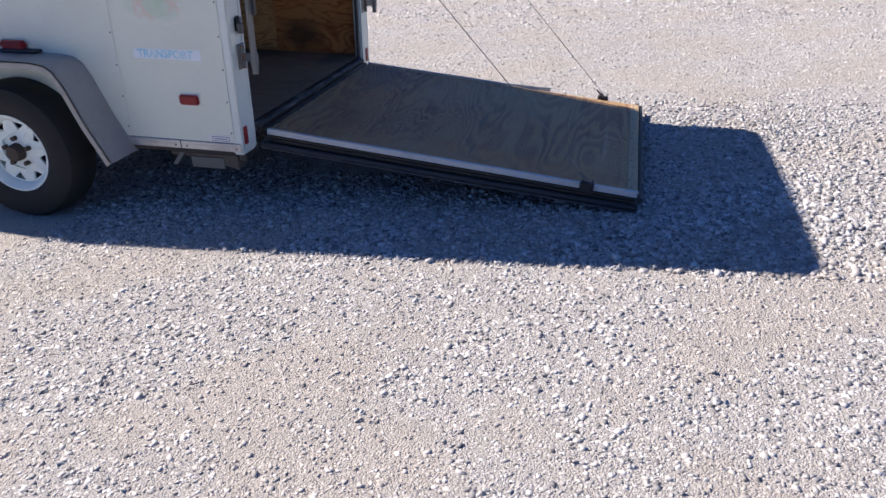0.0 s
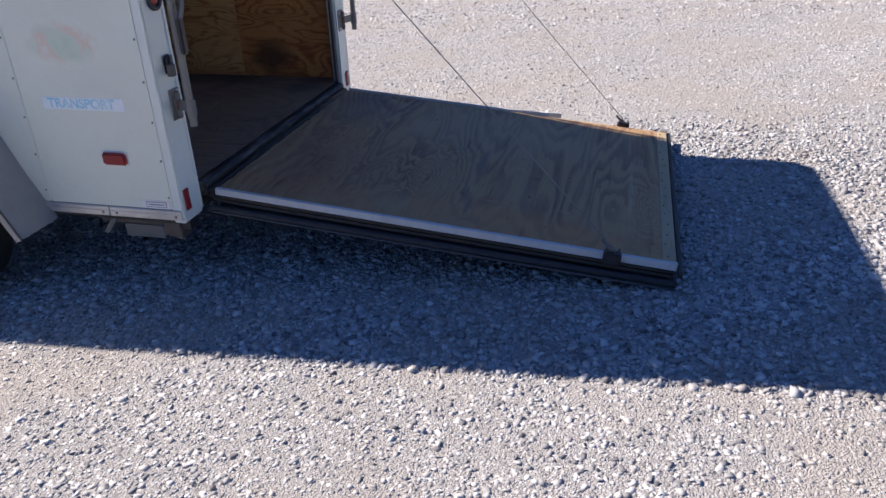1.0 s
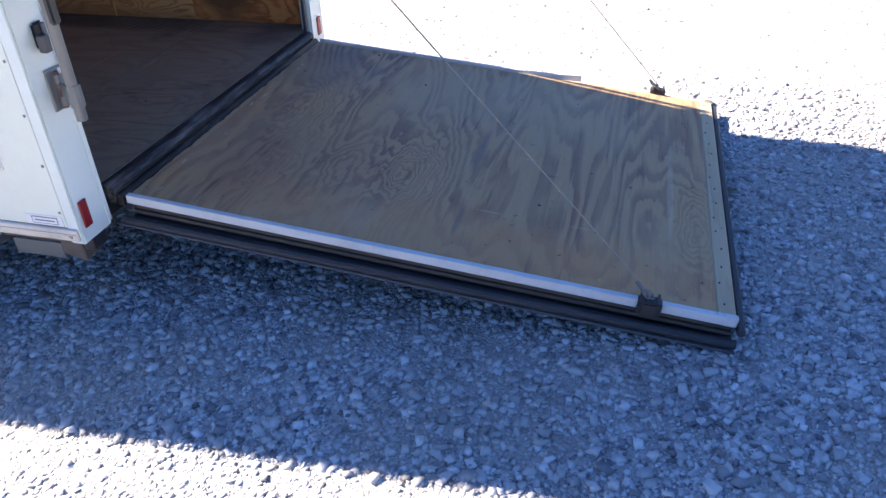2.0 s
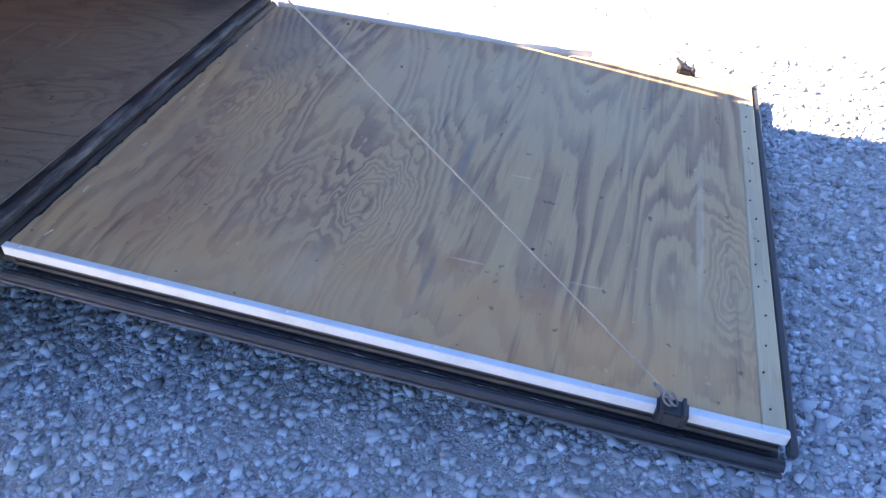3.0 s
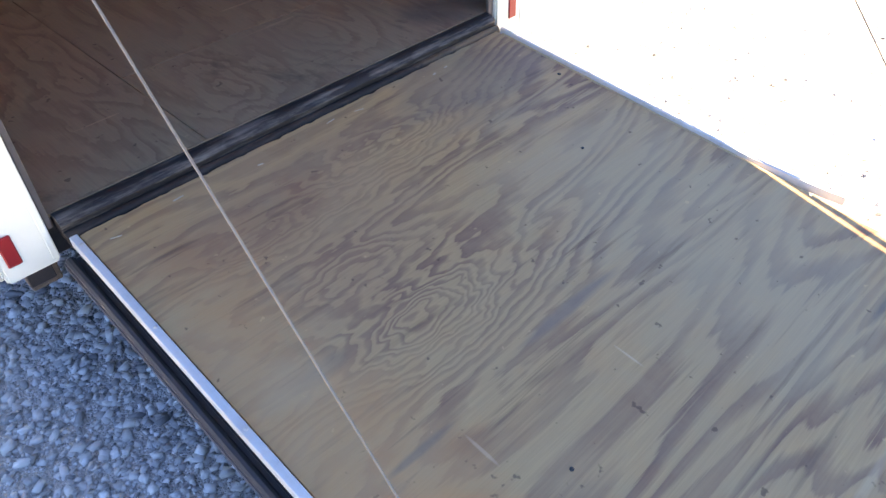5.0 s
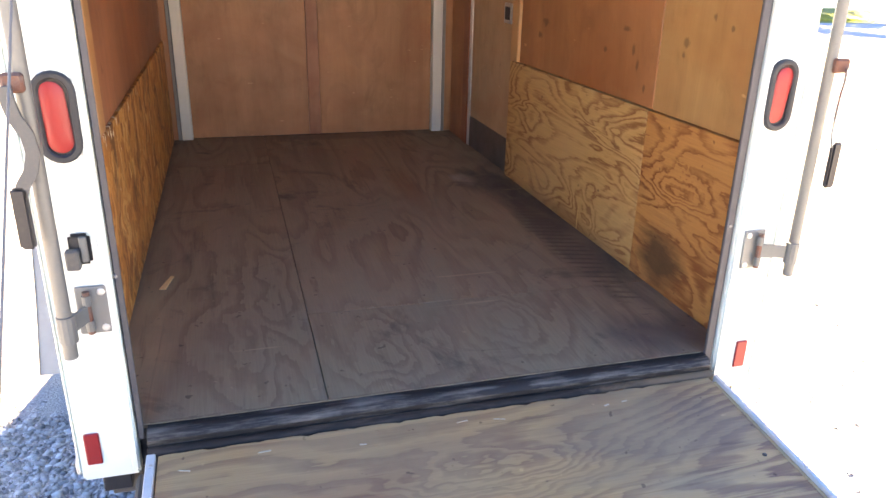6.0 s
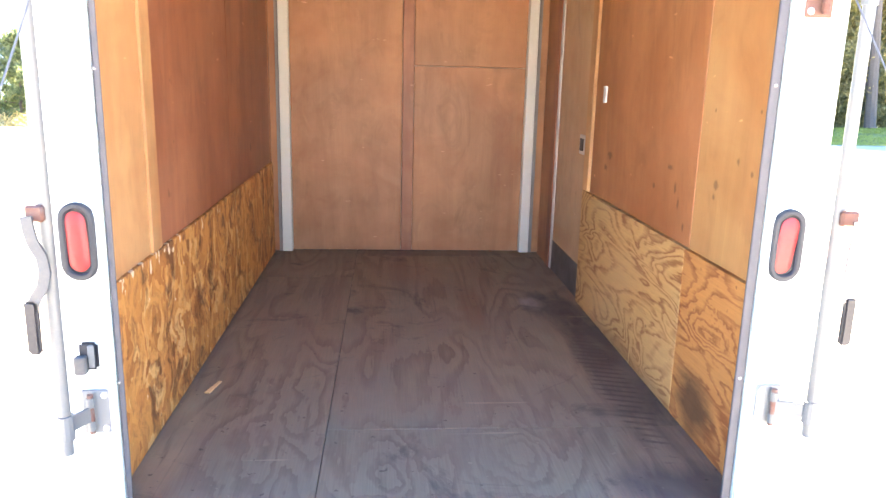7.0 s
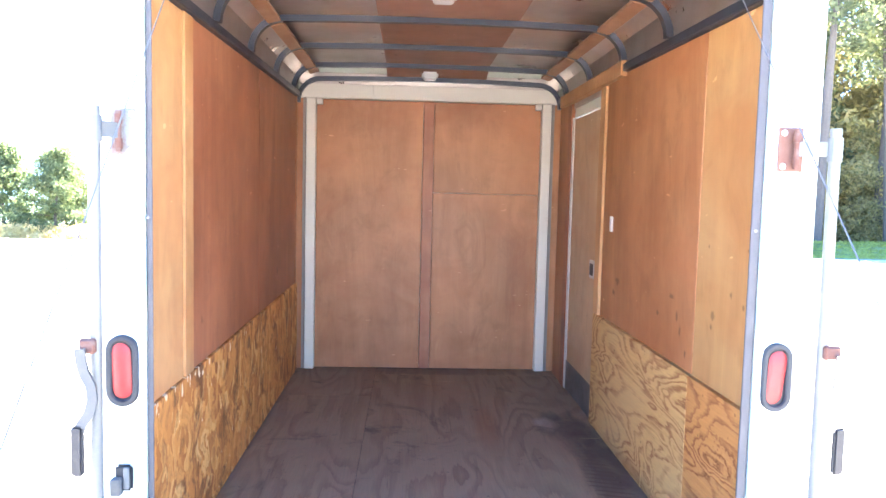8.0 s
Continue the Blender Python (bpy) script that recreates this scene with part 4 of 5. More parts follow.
flamp = part("fender_lamp", box(-W - 0.045, -W - 0.006, 1.055, 1.190, 0.744, 0.782, 0.010, seg=2), RED, trailer, "red lamp on a dark bracket above the fender", True)
part("lamp_bracket", box(-W - 0.05, -W - 0.003, 0.985, 1.19, 0.729, 0.743, 0.004), BLACK, flamp)

wheel = part("wheel", lathe([(-1.055, 0.0), (-1.055, 0.055), (-1.045, 0.095), (-1.035, 0.1)], (YC, ZC)), WHEEL_WHITE, trailer, "white spoked steel wheel", True)
profile = [(-0.905, 0.19), (-0.895, 0.23), (-0.89, 0.28), (-0.905, 0.321), (-0.93, 0.340), (-1.0, RT), (-1.065, 0.340), (-1.092, 0.321), (-1.105, 0.28), (-1.10, 0.228), (-1.09, 0.194), (-1.08, 0.184)]
tyre = part("tyre", lathe(profile, (YC, ZC), 56), TYRE, wheel, "black worn tyre", True)
part("rim", lathe([(-0.91, 0.19), (-1.03, 0.155), (-1.06, 0.16), (-1.085, 0.180), (-1.093, 0.188), (-1.093, 0.194), (-1.085, 0.196)], (YC, ZC), 56), WHEEL_WHITE, wheel, "", True)
def wheel_sector(turn):
    """An eighth of the wheel's face with a three-cornered hole in it."""
    bm = bmesh.new()

    def at(r, degrees, x):
        a = turn + radians(degrees)
        return bm.verts.new((x, YC + r * math.cos(a), ZC + r * math.sin(a)))

    near, far = -1.052, -1.042
    line = [(0.092, -22.4), (0.092, 22.4), (0.165, 22.4), (0.167, 12.0), (0.167, -12.0), (0.165, -22.4), (0.113, 0.0), (0.153, 11.5), (0.153, -11.5)]
    front, back = ([at(r, d, x - (0.006 if r < 0.1 else 0.0)) for r, d in line] for x in (near, far))
    for f in ((0, 1, 6), (1, 2, 3, 7, 6), (3, 4, 8, 7), (4, 5, 0, 6, 8)):
        bm.faces.new([front[j] for j in f])
        bm.faces.new([back[j] for j in reversed(f)])
    for ring in ((0, 1, 2, 3, 4, 5), (6, 7, 8)):
        for j, q in zip(ring, ring[1:] + ring[:1]):
            bm.faces.new((front[j], front[q], back[q], back[j]))
    return bm


for i in range(8):
    part("spoke", wheel_sector(2 * math.pi * (i + 0.3) / 8), WHEEL_WHITE, wheel)
# Black disc added behind the holes for the shade inside the wheel.
part("brake_drum", lathe([(-1.020, 0.0), (-1.020, 0.1535), (-0.97, 0.150)], (YC, ZC), 32), BLACK, wheel)
part("hub", lathe([(-1.05, 0.045), (-1.085, 0.042), (-1.10, 0.035), (-1.104, 0.0)], (YC, ZC), 24), HUB, wheel, "grimy brown hub", True)
for i in range(5):
    a = 2 * math.pi * i / 5 + 0.3
    part("lug_nut", tube([(-1.045, YC + 0.068 * math.cos(a), ZC + 0.068 * math.sin(a)), (-1.075, YC + 0.068 * math.cos(a), ZC + 0.068 * math.sin(a))], 0.012, 6), HUB, wheel)

# floor and sill
floor_base = part("floor", box(-0.896, 0.896, 0.052, FRONT + 0.05, 0.376, 0.388, 0), DARK_WOOD, trailer, "worn dark plywood floor")
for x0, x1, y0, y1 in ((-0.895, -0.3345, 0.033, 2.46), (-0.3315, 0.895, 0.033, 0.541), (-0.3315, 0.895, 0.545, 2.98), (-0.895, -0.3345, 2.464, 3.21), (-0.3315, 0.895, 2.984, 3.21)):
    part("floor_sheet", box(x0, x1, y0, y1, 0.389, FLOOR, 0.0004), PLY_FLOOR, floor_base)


def sill_bar(line):
    """A bar across the doorway of the given (y, z) outline, slightly dented."""
    bm = bmesh.new()
    cross = []
    for i in range(41):
        x = -0.770 + 1.54 * i / 40
        cross.append([bm.verts.new((x, y + 0.001 * noise.noise((x * 5, y * 30, 1.0)), z + 0.0012 * noise.noise((x * 4, y * 30, 5.0)))) for y, z in line])
    for p, q in zip(cross, cross[1:]):
        for j in range(len(line)):
            bm.faces.new((p[j], p[(j + 1) % len(line)], q[(j + 1) % len(line)], q[j]))
    bm.faces.new(cross[0]), bm.faces.new(cross[-1][::-1])
    return bm


sill = part("sill", sill_bar([(-0.014, 0.340), (-0.018, 0.383), (-0.012, 0.393), (0.000, 0.399), (0.014, 0.401), (0.029, 0.399), (0.031, 0.392), (0.031, 0.340)]), SILL_TOP, trailer, "scuffed grey-black door sill", True)
part("hinge_cover", sill_bar([(-0.040, 0.335), (-0.042, 0.352), (-0.038, 0.362), (-0.030, 0.369), (-0.023, 0.370), (-0.019, 0.366), (-0.019, 0.335)]), SILL, sill, "black rubber hinge cover", True)
bm = bmesh.new()
for i in range(70):
    x = -0.765 + 1.53 * i / 70
    w = 0.003 + 0.006 * abs(noise.noise((x * 17, 4.0, 2.0)))
    box(x, x + 0.0215, 0.0325 - w * 0.6, 0.0335 + w, FLOOR - 0.004, FLOOR + 0.0012, 0, bm)
part("splintered_edge", bm, FRAYED, floor_base, "frayed brown edge of the floor")
part("hinge_leaf", box(-0.765, 0.765, -0.066, -0.030, 0.318, 0.338, 0.002), BLACK, sill)

# lining, lower and upper panels
def sloped(bm, least=1.9):
    for v in bm.verts:
        if v.co.z > least:
            v.co.z += -0.048 + 0.012 * v.co.y
    return bm


L0 = -0.8955
bm = box(L0, -0.868, 0.05, 3.09, FLOOR + 0.001, 1.018, 0.002)
for v in bm.verts:
    if v.co.z > 0.9:
        v.co.z += -0.040 + 0.005 * v.co.y
part("lower_panel", bm, FLAKES, trailer, "stained orange flake board lower lining")
part("upper_panel", sloped(box(L0, -0.880, 0.05, 0.604, 0.975, RAIL, 0.002)), LUAN_LIGHT, trailer, "light plywood lining panel")
part("batten", sloped(box(L0, -0.872, 0.606, 0.703, 0.975, RAIL, 0.003)), LUAN_LIGHT, trailer, "light upright batten")
part("upper_panel", sloped(box(L0, -0.880, 0.705, 1.86, 0.975, RAIL, 0.002)), LUAN_DARK, trailer, "dark reddish lining panel")
part("upper_panel", sloped(box(L0, -0.880, 1.863, 3.05, 0.975, RAIL, 0.002)), LUAN_DARK, trailer, "dark reddish lining panel")
part("upper_panel", sloped(box(L0, -0.876, 3.053, 3.092, 0.985, RAIL + 0.02, 0.002)), LUAN_MID, trailer)
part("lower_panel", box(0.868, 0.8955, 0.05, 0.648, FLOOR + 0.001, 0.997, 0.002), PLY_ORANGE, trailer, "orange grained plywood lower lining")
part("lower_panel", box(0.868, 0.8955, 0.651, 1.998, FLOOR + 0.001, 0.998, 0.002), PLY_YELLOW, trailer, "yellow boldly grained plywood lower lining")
part("upper_panel", sloped(box(0.880, 0.8955, 0.05, 0.640, 1.000, RAIL, 0.002)), LUAN_KNOTTY, trailer, "light plywood lining panel")
part("upper_panel", sloped(box(0.880, 0.8955, 0.643, 1.902, 1.001, RAIL, 0.002)), LUAN_MID, trailer, "reddish brown lining panel")
part("upper_panel", sloped(box(0.880, 0.8955, 2.817, 3.09, FLOOR + 0.001, RAIL, 0.002)), LUAN_MID, trailer, "reddish brown lining panel")
part("door_header", box(0.850, 0.8955, 1.59, 2.98, 2.190, 2.262, 0.003), LUAN_LIGHT, trailer, "board over the side door")
part("door_batten", box(0.866, 0.8955, 1.905, 1.998, 1.001, 2.187, 0.003), LUAN_LIGHT, trailer)
part("door_sill", box(0.8965, W, 2.001, 2.814, 0.30, FLOOR, 0.002), MILL, trailer)
door = part("side_door", box(0.886, 0.920, 2.003, 2.680, FLOOR + 0.001, 2.09, 0.003), DOOR_PLY, trailer, "closed plywood-lined side door")
part("kick_plate", box(0.882, 0.8855, 2.005, 2.678, FLOOR + 0.003, 0.586, 0.001), STEEL_PLATE, door, "dull dark kick plate")
lock = part("door_lock", box(0.874, 0.8855, 2.030, 2.140, 1.172, 1.272, 0.004), MILL, door, "small chrome door latch")
part("lock_recess", box(0.870, 0.8735, 2.052, 2.118, 1.190, 1.254, 0.003), BLACK, door)
part("outer_skin", box(0.9205, 0.9245, 2.004, 2.812, FLOOR + 0.001, 2.10, 0.001), WHITE, door)
part("door_edge", box(0.878, 0.918, 2.682, 2.716, FLOOR + 0.001, 2.10, 0.002), MILL, door, "pale aluminium door edge")
part("door_jamb", box(0.872, 0.8955, 2.720, 2.813, FLOOR + 0.001, 2.187, 0.002), LUAN_DARK, trailer)
part("light_switch", box(0.872, 0.8795, 1.712, 1.758, 1.448, 1.525, 0.003), LAMP_WHITE, trailer, "small white wall switch")

# front wall
part("front_panel", box(-0.80, -0.042, FRONT, FRONT + 0.05, FLOOR + 0.001, 2.226, 0.002), LUAN_MID, trailer, "reddish brown front lining panel")
part("front_panel", box(0.034, 0.80, FRONT, FRONT + 0.05, FLOOR + 0.001, 1.615, 0.002), LUAN_MID, trailer, "reddish brown front lining panel")
part("front_panel", box(0.034, 0.80, FRONT, FRONT + 0.05, 1.617, 2.226, 0.002), LUAN_MID, trailer, "reddish brown front lining panel")
part("front_batten", box(-0.040, 0.032, FRONT - 0.006, FRONT + 0.05, FLOOR + 0.001, 2.226, 0.002), LUAN_DARK, trailer, "darker upright batten")
for s in (-1, 1):
    part("corner_post", box(s * 0.757, s * 0.820, FRONT - 0.06, FRONT - 0.001, FLOOR + 0.001, 2.226, 0.004), CREAM, trailer, "white front corner post")
    part("post_flange", box(s * 0.822, s * 0.842, FRONT - 0.055, FRONT - 0.001, FLOOR + 0.001, 2.226, 0.003), FLANGE, trailer)
    part("corner_panel", box(s * 0.844, s * 0.8955, FRONT - 0.04, FRONT - 0.001, FLOOR + 0.001, 2.226, 0.002), LUAN_MID, trailer)
    part("gusset", box(s * 0.715, s * 0.755, FRONT - 0.05, FRONT - 0.011, 2.186, 2.226, 0.004), CREAM, trailer)


def header_piece(x0, x1, round_end):
    """A length of the header rail whose outer end is rounded off at the top."""
    y0, y1, z0, z1, r = FRONT - 0.06, FRONT + 0.05, 2.228, 2.320, 0.070
    end, inner = (x0, x1) if round_end < 0 else (x1, x0)
    line = [(inner, z0), (end, z0)]
    line += [(end - round_end * (r - r * math.cos(a)), z1 - r + r * math.sin(a)) for a in (i * math.pi / 16 for i in range(9))] + [(inner, z1)]
    bm = bmesh.new()
    rows = [[bm.verts.new((x, y, z)) for x, z in line] for y in (y0, y1)]
    bm.faces.new(rows[0]), bm.faces.new(rows[1][::-1])
    for i in range(len(line)):
        j = (i + 1) % len(line)
        bm.faces.new((rows[0][i], rows[1][i], rows[1][j], rows[0][j]))
    bmesh.ops.recalc_face_normals(bm, faces=bm.faces)
    front = [e for e in bm.edges if all(abs(v.co.y - y0) < 1e-6 for v in e.verts)]
    bmesh.ops.bevel(bm, geom=front, offset=0.006, segments=2, affect="EDGES")
    return bm


part("front_header", header_piece(-0.855, -0.381, -1), CREAM, trailer, "white front header rail")
part("front_header", header_piece(-0.379, 0.855, 1), CREAM, trailer, "white front header rail")

part("front_rail", box(-0.87, 0.87, FRONT - 0.025, FRONT + 0.05, 2.322, 2.40, 0.004), ROOF_IN, trailer, "bare sheet front rail")

# roof bows, rails and lamps
for s in (-1, 1):
    part("top_rail", sloped(box(s * 0.858, s * 0.8955, 0.052, FRONT - 0.06, RAIL + 0.003, RAIL + 0.040, 0.004)), RIB, trailer, "dark steel top rail")
for s in (-1, 1):
    part("cove", box(s * 0.889, s * 0.8962, 0.052, FRONT - 0.06, 2.16, 2.37, 0.001), ROOF_IN, trailer)
bow = [(x * 0.982, z - 0.052 + 0.012) for x, z in roof_line(0.905, 2.455, 0.17)]
bow = bow[1:-1]
for y, drop in ((0.42, 0), (1.03, 0), (1.64, 0), (2.29, 0), (2.91, 0), (3.10, 0.058)):
    part("roof_bow", band(bow, y - 0.019, y + 0.019, -0.028, lambda a, b, u: Vector((a, u, b + 0.02 - drop))), RIB, trailer, "dark steel roof bow", True)
for s in (-1, 1):
    for y0, y1 in ((0.07, 0.39), (0.45, 1.00), (1.06, 1.61), (1.67, 2.26), (2.32, 2.88), (2.94, 3.08)):
        bm = box(-0.031, 0.031, y0, y1, -0.009, 0.009, 0.002)
        bmesh.ops.transform(bm, matrix=Matrix.Translation((s * 0.765, 0, 2.392)) @ Matrix.Rotation(s * radians(14), 4, "Y"), verts=bm.verts)
        part("roof_strip", bm, STRIP, trailer, "pale wooden strip under the roof")
for y, top in ((1.10, 2.420), (3.01, 2.396)):
    dome = part("roof_lamp", box(-0.062, 0.045, y - 0.065, y + 0.065, top - 0.038, top, 0.012, seg=3), LAMP_WHITE, trailer, "white plastic roof lamp", True)
    part("diffuser", box(-0.045, 0.028, y - 0.05, y + 0.05, top - 0.045, top - 0.0385, 0.004), LAMP_WHITE, dome)
for y0, y1 in ((0.445, 1.005), (1.055, 1.615), (1.665, 2.265), (2.315, 2.885)):
    part("roof_board", box(-0.29, 0.37, y0, y1, 2.430, 2.436, 0.001), BOARD, trailer, "reddish plywood board under the roof")
bm = box(-0.29, 0.37, -0.080, 0.085, -0.003, 0.003, 0.001)
bmesh.ops.transform(bm, matrix=Matrix.Translation((0, 3.008, 2.402)) @ Matrix.Rotation(radians(-17), 4, "X"), verts=bm.verts)
part("roof_board", bm, BOARD, trailer, "reddish plywood board under the roof")

# ---- ramp: built flat along -y from the hinge; the deck carries the tip ----
RAMP_LEN, RAMP_W = 1.772, 0.770
tip = Matrix.Translation((0, -0.063, 0.360)) @ Matrix.Rotation(math.asin(0.300 / 1.776), 4, "X")


def ramp_part(name, bm, material, parent, label="", smooth=False):
    return part(name, bm, material, parent, label, smooth)


def ramp_deck():
    """The sheet of plywood, its hinge edge splintered."""
    bm = bmesh.new()
    n = 90
    rows = []
    for z in (0.0, -0.018):
        edge = [(-RAMP_W + 0.025 + (2 * RAMP_W - 0.050) * i / n) for i in range(n + 1)]
        rows.append([bm.verts.new((x, 0.016 - 0.010 * abs(noise.noise((x * 14, 2.0, z))) - (0.004 if i % 7 == 0 else 0), z)) for i, x in enumerate(edge)])
        rows.append([bm.verts.new((x, -RAMP_LEN + 0.050, z)) for x in edge])
    for a, b in ((0, 1), (2, 3), (0, 2), (1, 3)):
        for i in range(n):
            bm.faces.new((rows[a][i], rows[a][i + 1], rows[b][i + 1], rows[b][i]))
    for i in (0, n):
        bm.faces.new((rows[0][i], rows[1][i], rows[3][i], rows[2][i]))
    return bm


ramp = ramp_part("ramp_deck", ramp_deck(), PLY_RAMP, trailer, "lowered ramp of weathered grey-brown plywood")
ramp.matrix_basis = TILT.inverted() @ tip
ramp_part("ramp_core", box(-RAMP_W + 0.02, RAMP_W - 0.02, -RAMP_LEN + 0.01, 0.004, -0.066, -0.019, 0.003), DARK_WOOD, ramp, "dark grimy ramp edge")
ramp_part("ramp_skin", box(-RAMP_W + 0.005, RAMP_W - 0.005, -RAMP_LEN - 0.002, 0.0, -0.066, -0.060, 0.001), BLACK, ramp)
ramp_part("end_strip", box(-RAMP_W + 0.022, RAMP_W - 0.022, -RAMP_LEN, -RAMP_LEN + 0.0492, -0.019, 0.001, 0.003), PLY_STRIP, ramp, "pale wooden end strip with screws")
for s in (-1, 1):
    ramp_part("edge_trim", box(s * (RAMP_W - (0.020 if s < 0 else 0.012)), s * RAMP_W, -RAMP_LEN if s < 0 else -0.86, 0.012, -0.017, 0.011, 0.002), WHITE_TRIM, ramp, "scuffed white edge trim")
    ramp_part("edge_seal", tube([(s * (RAMP_W + 0.016), 0.02, -0.066), (s * (RAMP_W + 0.018), -0.9, -0.063), (s * (RAMP_W + 0.016), -RAMP_LEN - 0.01, -0.059)], 0.013, 10), RUBBER, ramp, "black rubber edge seal", True)
    ramp_part("seal_fin", box(s * (RAMP_W - 0.01), s * (RAMP_W + 0.033), -RAMP_LEN - 0.012, 0.03, -0.080, -0.073, 0.002), SEAL, ramp, "grey lip of the edge seal")
    for z0, z1, out in ((-0.034, -0.024, 0.006), (-0.049, -0.038, 0.010)):
        ramp_part("side_channel", box(s * (RAMP_W - 0.019), s * (RAMP_W - 0.016 + out), -RAMP_LEN + 0.005, -0.004, z0, z1, 0.001), DARK_WOOD, ramp)
    for i in range(6):
        if s < 0 or i < 3:
            ramp_part("screw", screw((s * (RAMP_W - (0.012 if s < 0 else 0.006)), -0.03 - i * 0.338, 0.011), (0, 0, 1), 0.005), MILL, ramp)
    ramp_part("corner_cap", box(s * (RAMP_W - 0.020), s * (RAMP_W - 0.001), -RAMP_LEN - 0.002, -RAMP_LEN + 0.035, -0.019, 0.0128, 0.003), MILL, ramp)
bm = bmesh.new()
for i in range(7):
    box(RAMP_W - 0.011, RAMP_W, -0.861 - 0.05 * (i + 1), -0.861 - 0.05 * i, -0.016, 0.010, 0, bm)
for v in bm.verts:
    t = max(0.0, (-0.861 - v.co.y) / 0.35)
    v.co.x += 0.022 * t * t
    v.co.z += 0.010 * t * t
ramp_part("bent_trim", bm, WHITE_TRIM, ramp, "white edge trim bent away from the deck")
for i in range(16):
    ramp_part("screw", screw((-0.70 + i * 0.0935 + 0.006 * math.sin(i * 2.1), -RAMP_LEN + 0.030 + 0.008 * math.sin(i * 1.7), 0.002), (0, 0, 1), 0.0024), BLACK, ramp)
ramp_part("edge_strip", box(RAMP_W - 0.0225, RAMP_W - 0.0125, -1.130, -0.004, -0.019, 0.0, 0.002), PLY_STRIP, ramp)
ramp_part("edge_strip", box(RAMP_W - 0.0225, RAMP_W - 0.002, -RAMP_LEN + 0.051, -1.134, -0.019, -0.003, 0.003), PLY_STRIP, ramp, "bare pale wood where the edge trim is torn off")
bm = box(RAMP_W - 0.004, RAMP_W + 0.038, -RAMP_LEN + 0.035, -1.16, -0.048, -0.021, 0.004, seg=2)
for v in bm.verts:
    if v.co.x > RAMP_W:
        v.co.x += 0.004 * math.sin(v.co.y * 23) - (0.024 if v.co.y > -1.3 else 0.0)
ramp_part("frame_rail", bm, TORN, ramp, "bare orange wood of the ramp frame")
nicks = random.Random(12)
for i in range(7):
    x = -0.68 + i * 0.2 + nicks.uniform(-0.09, 0.09)
    y = -0.020 - nicks.random() ** 2 * 0.07
    w, d = nicks.uniform(0.007, 0.017), nicks.uniform(0.0018, 0.0035)
    bm = box(-w, w, -d, d, 0.0, 0.0022, 0.0008)
    for v in bm.verts:
        v.co.y += 0.12 * v.co.x
        v.co.y *= 1 - 22 * abs(v.co.x)
    bmesh.ops.transform(bm, matrix=Matrix.Translation((x, y, 0.0003)) @ Matrix.Rotation(nicks.uniform(-0.35, 0.2), 4, "Z"), verts=bm.verts)
    ramp_part("splinter", bm, SPLINTER, ramp, "pale torn splinter" if i == 0 else "")
ramp_part("end_flap", box(-RAMP_W - 0.02, RAMP_W + 0.02, -RAMP_LEN - 0.024, -RAMP_LEN - 0.003, -0.030, -0.008, 0.005), RUBBER, ramp, "black rubber end flap")
for i, (x, y, r) in enumerate(((0.699, -0.30, 0.006), (0.447, -0.59, 0.005), (-0.36, -1.19, 0.005))):
    ramp_part("screw", screw((x, y, 0.0), (0, 0, 1), r), BLACK, ramp)


def cable_latch(s):
    """A clip over the ramp's edge that holds the cable's loop."""
    x0 = s * (RAMP_W - 0.004) if s < 0 else RAMP_W + 0.012
    y = -1.545
    bm = box(x0 - 0.021, x0 + 0.021, y - 0.032, y + 0.032, -0.026, 0.016, 0.004, seg=2)
    clip = ramp_part("cable_clip", bm, BLACK, ramp, "black cable clip on the ramp edge")
    ramp_part("clip_cheek", box(x0 - 0.024, x0 + 0.024, y + 0.018, y + 0.026, -0.02, 0.024, 0.002), BLACK, clip)
    ramp_part("clip_cheek", box(x0 - 0.024, x0 + 0.024, y - 0.026, y - 0.018, -0.02, 0.024, 0.002), BLACK, clip)
    loop = [(x0 - s * 0.01 + 0.014 * math.cos(a), y + 0.004 + 0.012 * math.sin(a), 0.026 + 0.010 * math.sin(a)) for a in (2 * math.pi * i / 12 for i in range(13))]
    ramp_part("cable_loop", tube(loop, 0.0025, 6), CABLE, clip)
    ramp_part("cable_loop", tube([(a + 0.006 * s, b + 0.012, c + 0.004) for a, b, c in loop], 0.0022, 6), CABLE, clip)
    ramp_part("ferrule", tube([(x0 - s * 0.012, y + 0.02, 0.03), (x0 - s * 0.014, y + 0.045, 0.055)], 0.006, 8), ZINC, clip)
    a = TILT.inverted() @ tip @ Vector((x0 - s * 0.004, y + 0.005, 0.034))
    b = Vector((s * 0.766, 0.178, 2.216))
    n = 12
    line = [a.lerp(b, i / n) - Vector((0, 0, 0.004 * math.sin(math.pi * i / n))) for i in range(n + 1)]
    part("ramp_cable", tube(line, 0.0019, 6), CABLE, trailer, "thin steel ramp cable", True)
    part("cable_pulley", tube([b - Vector((0.008, 0, 0)), b + Vector((0.008, 0, 0))], 0.016, 14), ZINC, trailer)
    part("pulley_arm", box(s * 0.757, s * 0.775, 0.051, 0.190, 2.234, 2.256, 0.003), RIB, trailer)


cable_latch(-1), cable_latch(1)

# ---- loose things inside ----
bm = box(-0.009, 0.009, -0.055, 0.055, FLOOR + 0.0005, FLOOR + 0.006, 0.002)
for v in bm.verts:
    v.co.x *= 1 - 5 * v.co.y
bmesh.ops.transform(bm, matrix=Matrix.Translation((-0.776, 0.890, 0)) @ Matrix.Rotation(radians(-14), 4, "Z"), verts=bm.verts)
chip = part("wood_chip", bm, CHIP, None)
chip.matrix_basis = TILT
tagged(chip, "small pale wood chip lying on the trailer floor", "wood chip")


